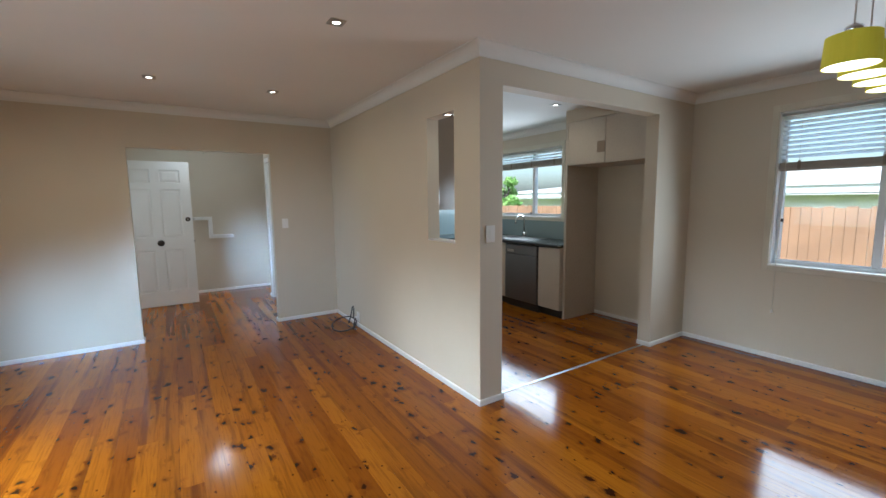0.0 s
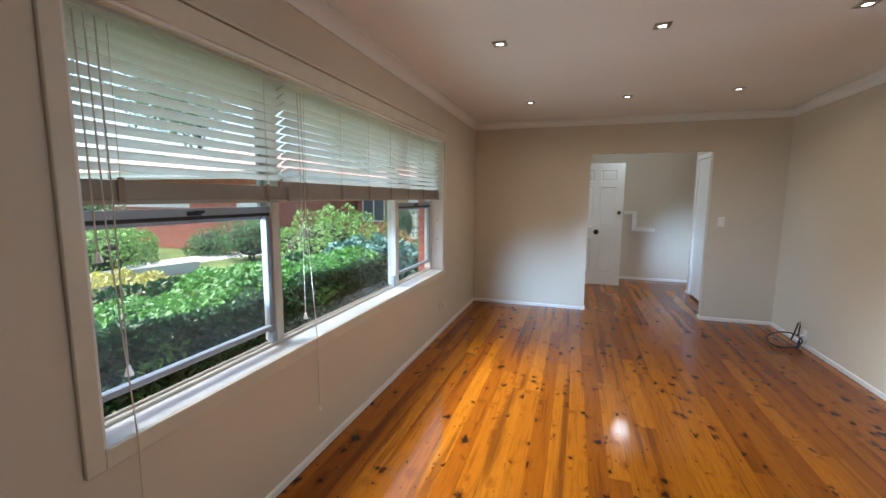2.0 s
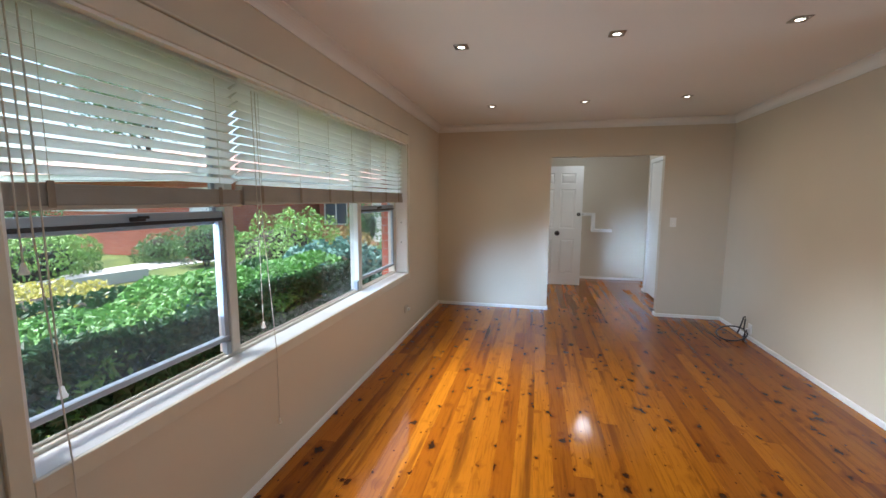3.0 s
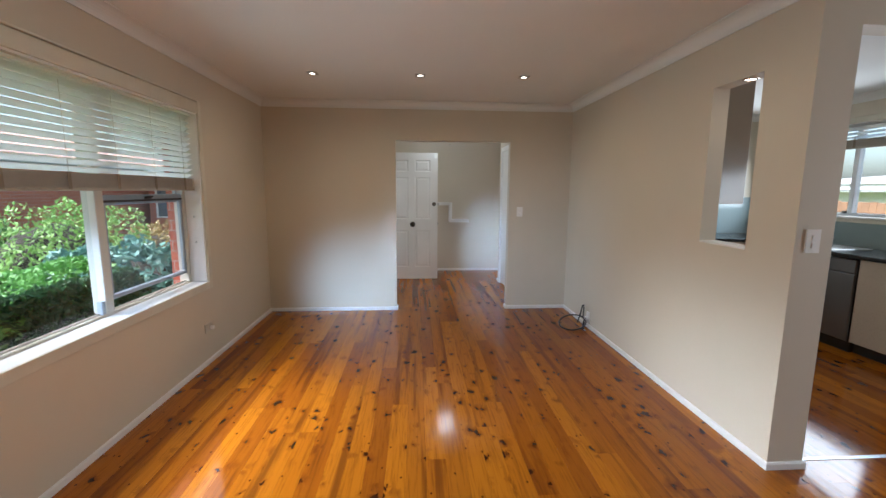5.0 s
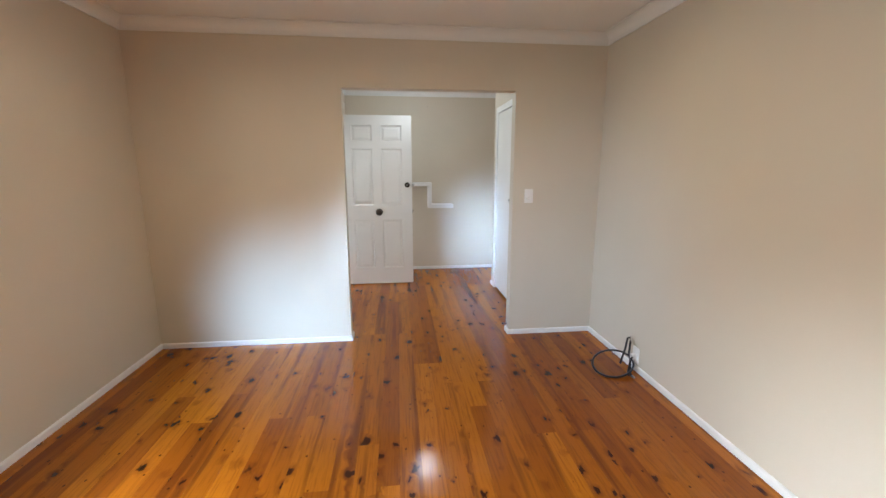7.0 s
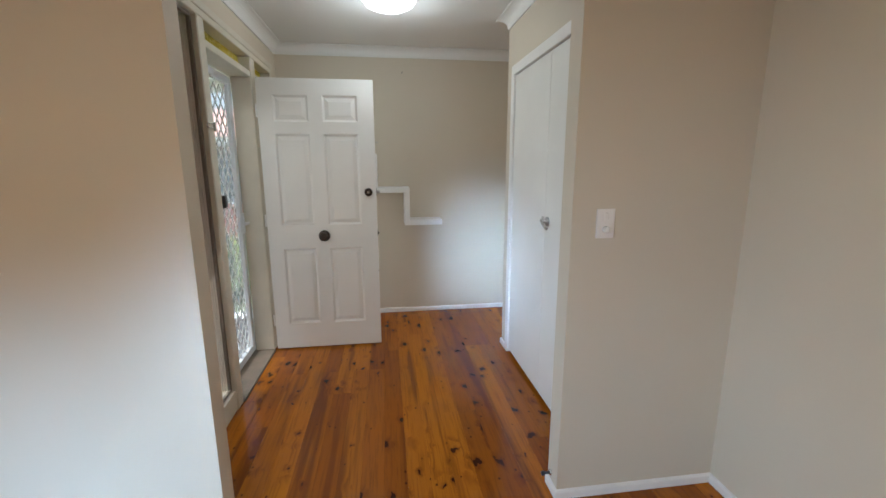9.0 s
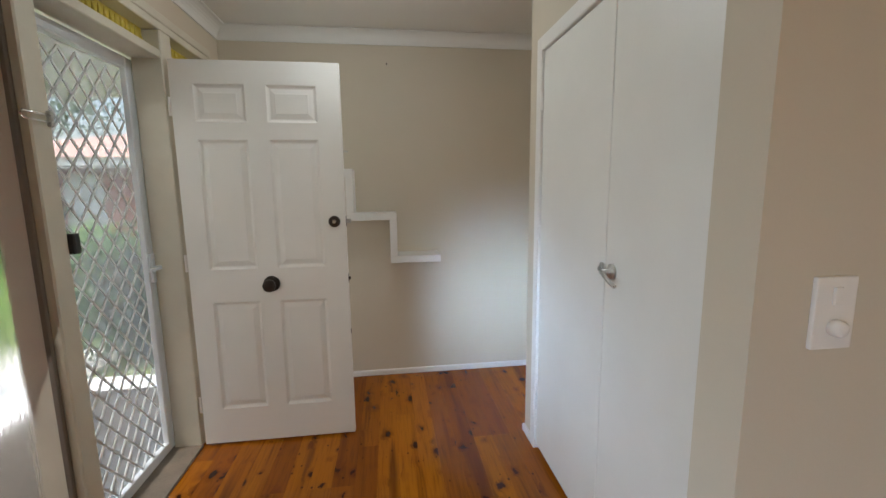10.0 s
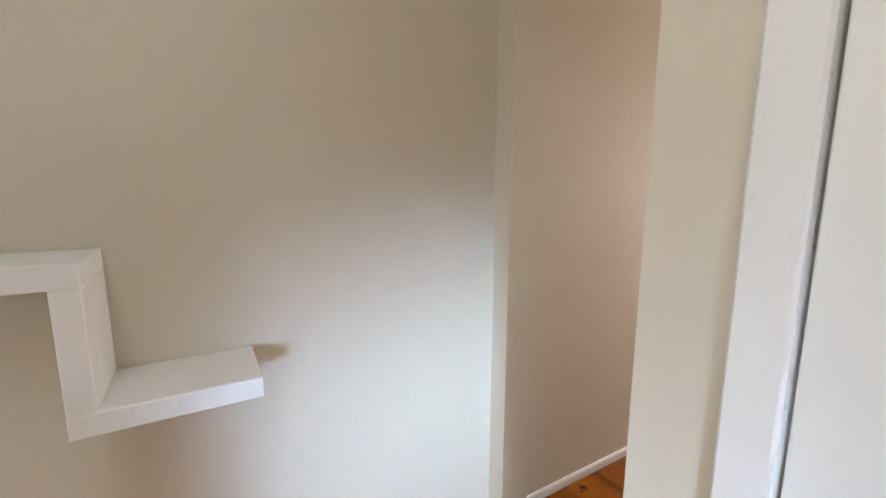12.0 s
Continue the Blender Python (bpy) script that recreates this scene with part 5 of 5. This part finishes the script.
bush("shrub", "low golden shrub beyond the hedge", -6.3, 3.5, 1.2, 1.1, 0.85, 5000, 0.07, LEAF_GOLD)
bush("shrub", "pale green leafy clump behind the garden edging", -10.9, 6.2, 1.2, 1.3, 1.25, 6000, 0.09, LEAF_LIME)
bush("shrub", "loose green clump behind the garden edging", -11.4, 3.9, 1.2, 1.4, 1.45, 6000, 0.09, LEAF_BUSH)
bush("shrub", "green shrub beside the wall far off", -6.9, 14.6, 0.7, 0.5, 1.9, 4500, 0.08, LEAF_BUSH)
bush("shrub", "bright green plant beside the porch step", -2.9, 7.6, 0.35, 0.35, 0.6, 1800, 0.09, LEAF_LIME)
bush("shrub", "dense green shrub beyond the porch", -2.35, 9.8, 0.65, 0.6, 1.50, 6000, 0.07, LEAF_BUSH)
bush("shrub", "lime green shrub beyond the drive", -3.5, 10.8, 0.8, 0.6, 1.45, 5000, 0.07, LEAF_LIME)


def house(label, x0, x1, y0, y1, eave, ridge, openings, wall=None, roof=None):
    """A single-storey brick house with a hipped tile roof; openings lie in the wall that looks to -y."""
    root = thing("house", label, "house", at=((x0 + x1) / 2, (y0 + y1) / 2, GZ))
    cx, cy = (x0 + x1) / 2, (y0 + y1) / 2
    w, d, t = (x1 - x0) / 2, (y1 - y0) / 2, 0.22
    rows, x = [], -w
    for a, b, z0, z1, _ in openings:
        a, b = a - cx, b - cx
        rows.append((x, a, -d, -d + t, 0, eave - GZ))
        rows.append((a, b, -d, -d + t, 0, z0 - GZ))
        rows.append((a, b, -d, -d + t, z1 - GZ, eave - GZ))
        x = b
    rows.append((x, w, -d, -d + t, 0, eave - GZ))
    rows += [(-w, w, d - t, d, 0, eave - GZ), (-w, -w + t, -d + t, d - t, 0, eave - GZ), (w - t, w, -d + t, d - t, 0, eave - GZ)]
    part("wall", boxes(*rows), wall or BRICK_RED, root, "pale rendered wall" if wall else "red face brick wall")
    for a, b, z0, z1, kind in openings:
        a, b, z0, z1 = a - cx, b - cx, z0 - GZ, z1 - GZ
        ob = part("door" if kind == "door" else "window", boxes((a, b, -d + 0.02, -d + 0.08, z0, z0 + 0.06), (a, b, -d + 0.02, -d + 0.08, z1 - 0.06, z1), (a, a + 0.06, -d + 0.02, -d + 0.08, z0 + 0.06, z1 - 0.06), (b - 0.06, b, -d + 0.02, -d + 0.08, z0 + 0.06, z1 - 0.06), ((a + b) / 2 - 0.03, (a + b) / 2 + 0.03, -d + 0.02, -d + 0.08, z0 + 0.06, z1 - 0.06)), FASCIA, root, "white frame")
        part("pane", boxes((a + 0.05, b - 0.05, -d + 0.045, -d + 0.055, z0 + 0.05, z1 - 0.05)), DARK_GLASS if kind == "window" else FASCIA, ob)
    e, o = eave - GZ, 0.55
    part("fascia", boxes((-w - o, w + o, -d - o, -d - o + 0.04, e - 0.02, e + 0.24), (-w - o, w + o, d + o - 0.04, d + o, e - 0.02, e + 0.24), (-w - o, -w - o + 0.04, -d - o + 0.04, d + o - 0.04, e - 0.02, e + 0.24), (w + o - 0.04, w + o, -d - o + 0.04, d + o - 0.04, e - 0.02, e + 0.24), (-w - o, w + o, -d - o, d + o, e, e + 0.03)), FASCIA, root, "white fascia and eaves")
    bm = bmesh.new()
    r = ridge - GZ
    c = [bm.verts.new(p) for p in ((-w - o - 0.05, -d - o - 0.05, e + 0.22), (w + o + 0.05, -d - o - 0.05, e + 0.22), (w + o + 0.05, d + o + 0.05, e + 0.22), (-w - o - 0.05, d + o + 0.05, e + 0.22))]
    m = min(w, d)
    a, b = bm.verts.new((-w + m, 0, r)) if w > d else bm.verts.new((0, -d + m, r)), bm.verts.new((w - m, 0, r)) if w > d else bm.verts.new((0, d - m + 0.01, r))
    if w > d:
        for f in ((c[0], c[1], b, a), (c[1], c[2], b), (c[2], c[3], a, b), (c[3], c[0], a)):
            bm.faces.new(f)
    else:
        for f in ((c[0], c[1], a), (c[1], c[2], b, a), (c[2], c[3], b), (c[3], c[0], a, b)):
            bm.faces.new(f)
    bm.faces.new(list(reversed(c)))
    part("roof", bm, roof or ROOF, root, "grey tiled hip roof" if roof else "terracotta tiled hip roof")
    return root


house("red brick single-storey house with a tiled hip roof", -21.0, -9.9, 10.9, 19.0, 2.05, 3.6, [(-17.7, -13.4, 1.05, 1.85, "curtain"), (-11.35, -10.15, 1.05, 1.85, "curtain")])
house("red brick house wing with white door and wide window", -9.6, 2.0, 16.0, 23.0, 2.0, 3.4, [(-9.4, -8.3, 0.4, 1.8, "window"), (-7.2, -6.3, -0.3, 1.85, "door"), (-5.3, -3.4, 0.45, 1.85, "window"), (-1.4, 0.2, 0.4, 1.8, "window")])


def tree(label, x, y, h, spread, count, leaf=None):
    root = thing("tree", label, "tree", at=(x, y, GZ))
    trunk = turned([(0.20, 0.0), (0.15, h * 0.25), (0.10, h * 0.5), (0.04, h * 0.8)], None, 10)
    part("trunk", trunk, TWIG, root, "grey-brown trunk", smooth=True)
    cs, ns = [], []
    for k in range(11):
        a, up, r = k * 2.4, h * rng.uniform(0.45, 0.95), spread * rng.uniform(0.25, 0.8)
        c = np.array([r * math.cos(a), r * math.sin(a), up])
        part("limb", tube([(0, 0, up * 0.55), (c[0] * 0.5, c[1] * 0.5, up * 0.8), tuple(c)], 0.04, 6), TWIG, root)
        m = count // 11
        d = rng.normal(size=(m, 3))
        d /= np.linalg.norm(d, axis=1)[:, None]
        cs.append(c + d * (spread * 0.36) * (rng.random((m, 1)) ** 0.5) * np.array([1, 1, 0.75]))
        ns.append(d)
    ob = new("crown", leaf_mesh("crown", np.concatenate(cs), np.concatenate(ns), 0.20, leaf or LEAF_TREE, rng))
    ob.parent = root
    tagged(ob, "loose green crown", kind="stuff")
    return root


tree("leafy green tree beyond the brick house", -14.0, 25.0, 11.0, 5.0, 9000)
tree("broad leafy tree beyond the brick house", -25.0, 22.0, 12.0, 6.0, 10000)
tree("leafy tree at the far garden edge", -29.0, 12.0, 11.0, 5.5, 9000)
tree("leafy green tree beyond the tiled roof", -5.0, 28.0, 7.0, 3.2, 6000)
tree("tall leafy garden tree", -19.0, 4.5, 7.0, 3.4, 6000)
tree("leafy tree outside the kitchen", 10.6, 12.0, 2.9, 0.75, 2200, LEAF_LIME)

# east side: paling fence, neighbour's roof, garden
fence = thing("paling_fence", "tall brown timber paling fence along the boundary", "fence", at=(8.2, 0.0, GZ))
first = part("paling", boxes((-0.012, 0.012, -0.062, 0.062, 0.0, 1.72), bevel=0.003), FENCE, fence)
first.location.y = -9.0
for k in range(1, 170):
    ob = new("paling", first.data)
    ob.parent = fence
    ob.location = (0.004 * math.sin(k * 1.7), -9.0 + k * 0.128, 0.015 * math.sin(k * 2.9))
part("rail", boxes((0.014, 0.06, -9.0, 12.6, 0.35, 0.43), (0.014, 0.06, -9.0, 12.6, 1.30, 1.38)), FENCE, fence)
structure("side_path", boxes((EAST + 0.3, 8.1, -9.0, 12.0, GZ - 0.05, GZ + 0.02)), CONCRETE, "pale concrete side yard", "path")
house("pale neighbour house with a grey tiled roof behind the fence", 14.0, 23.0, -9.0, 16.0, 1.52, 2.35, [(16.0, 17.5, 0.3, 1.2, "window")], surface("pale_render", (0.70, 0.68, 0.64), 0.8), surface("grey_tiles", (0.42, 0.40, 0.38), 0.8, grain=8))

# ---------------------------------------------------------------- floor boards
structure_floor = tagged(thing("floor", "polished honey cypress pine floorboards with dark knots", "floor"), kind="structure")
BW = 0.108
meshes = {}


def board_verts(length, x=0.0, y=0.0):
    hw, hl, c = BW / 2 - 0.0001, length / 2 - 0.0001, 0.0005
    lo = [(-hw, -hl, -0.02), (hw, -hl, -0.02), (hw, hl, -0.02), (-hw, hl, -0.02)]
    mid = [(-hw, -hl, -c), (hw, -hl, -c), (hw, hl, -c), (-hw, hl, -c)]
    top_ = [(-hw + c, -hl + c, 0.0), (hw - c, -hl + c, 0.0), (hw - c, hl - c, 0.0), (-hw + c, hl - c, 0.0)]
    return [(a + x, b + y, z) for a, b, z in lo + mid + top_]


BOARD_FACES = [(8, 9, 10, 11)] + [(k, (k + 1) % 4, 4 + (k + 1) % 4, 4 + k) for k in range(4)] + [(4 + k, 4 + (k + 1) % 4, 8 + (k + 1) % 4, 8 + k) for k in range(4)]
dice = random.Random(11)
near, rest = [], []
i = 0
x = WEST + BW / 2 - 0.03
while x < EAST + 0.03:
    y = SOUTH - dice.choice((0.3, 0.9, 1.5, 0.6))
    end = FOYER_N if FOYER_W - 0.1 < x < 1.8 else (KIT_N if x > PART_X else NORTH + 0.05)
    while y < end:
        length = dice.choice((1.2, 1.5, 1.8, 2.1, 2.4, 2.7, 3.0, 3.6))
        a, b = max(y, SOUTH - 0.05), min(y + length, end)
        if b - a > 0.02:
            (near if -0.6 < b and -1.9 < x < 3.4 else rest).append((x, (a + b) / 2, round(b - a, 4)))
        y += length
    x += BW
x = WEST + BW / 2 - 0.03 + 36 * BW
while x < EAST:
    rest.append((x, 7.45, 0.9))
    x += BW
near.sort(key=lambda r: abs(r[0] - 0.6) + 0.2 * abs(r[1] - 4))
rest += near[290:]
for x, y, length in near[:290]:
    if length not in meshes:
        mesh = bpy.data.meshes.new("floorboard")
        mesh.from_pydata(board_verts(length), [], BOARD_FACES)
        mesh.materials.append(BOARDS)
        meshes[length] = mesh
    ob = new("floorboard", meshes[length])
    ob.parent = structure_floor
    ob.location = (x, y, 0)
verts, faces = [], []
for x, y, length in rest:
    n = len(verts)
    verts += board_verts(length, x, y)
    faces += [tuple(n + k for k in f) for f in BOARD_FACES]
mesh = bpy.data.meshes.new("floorboards")
mesh.from_pydata(verts, [], faces)
mesh.materials.append(BOARDS)
ob = tagged(new("floorboards", mesh), kind="stuff")
ob.parent = structure_floor
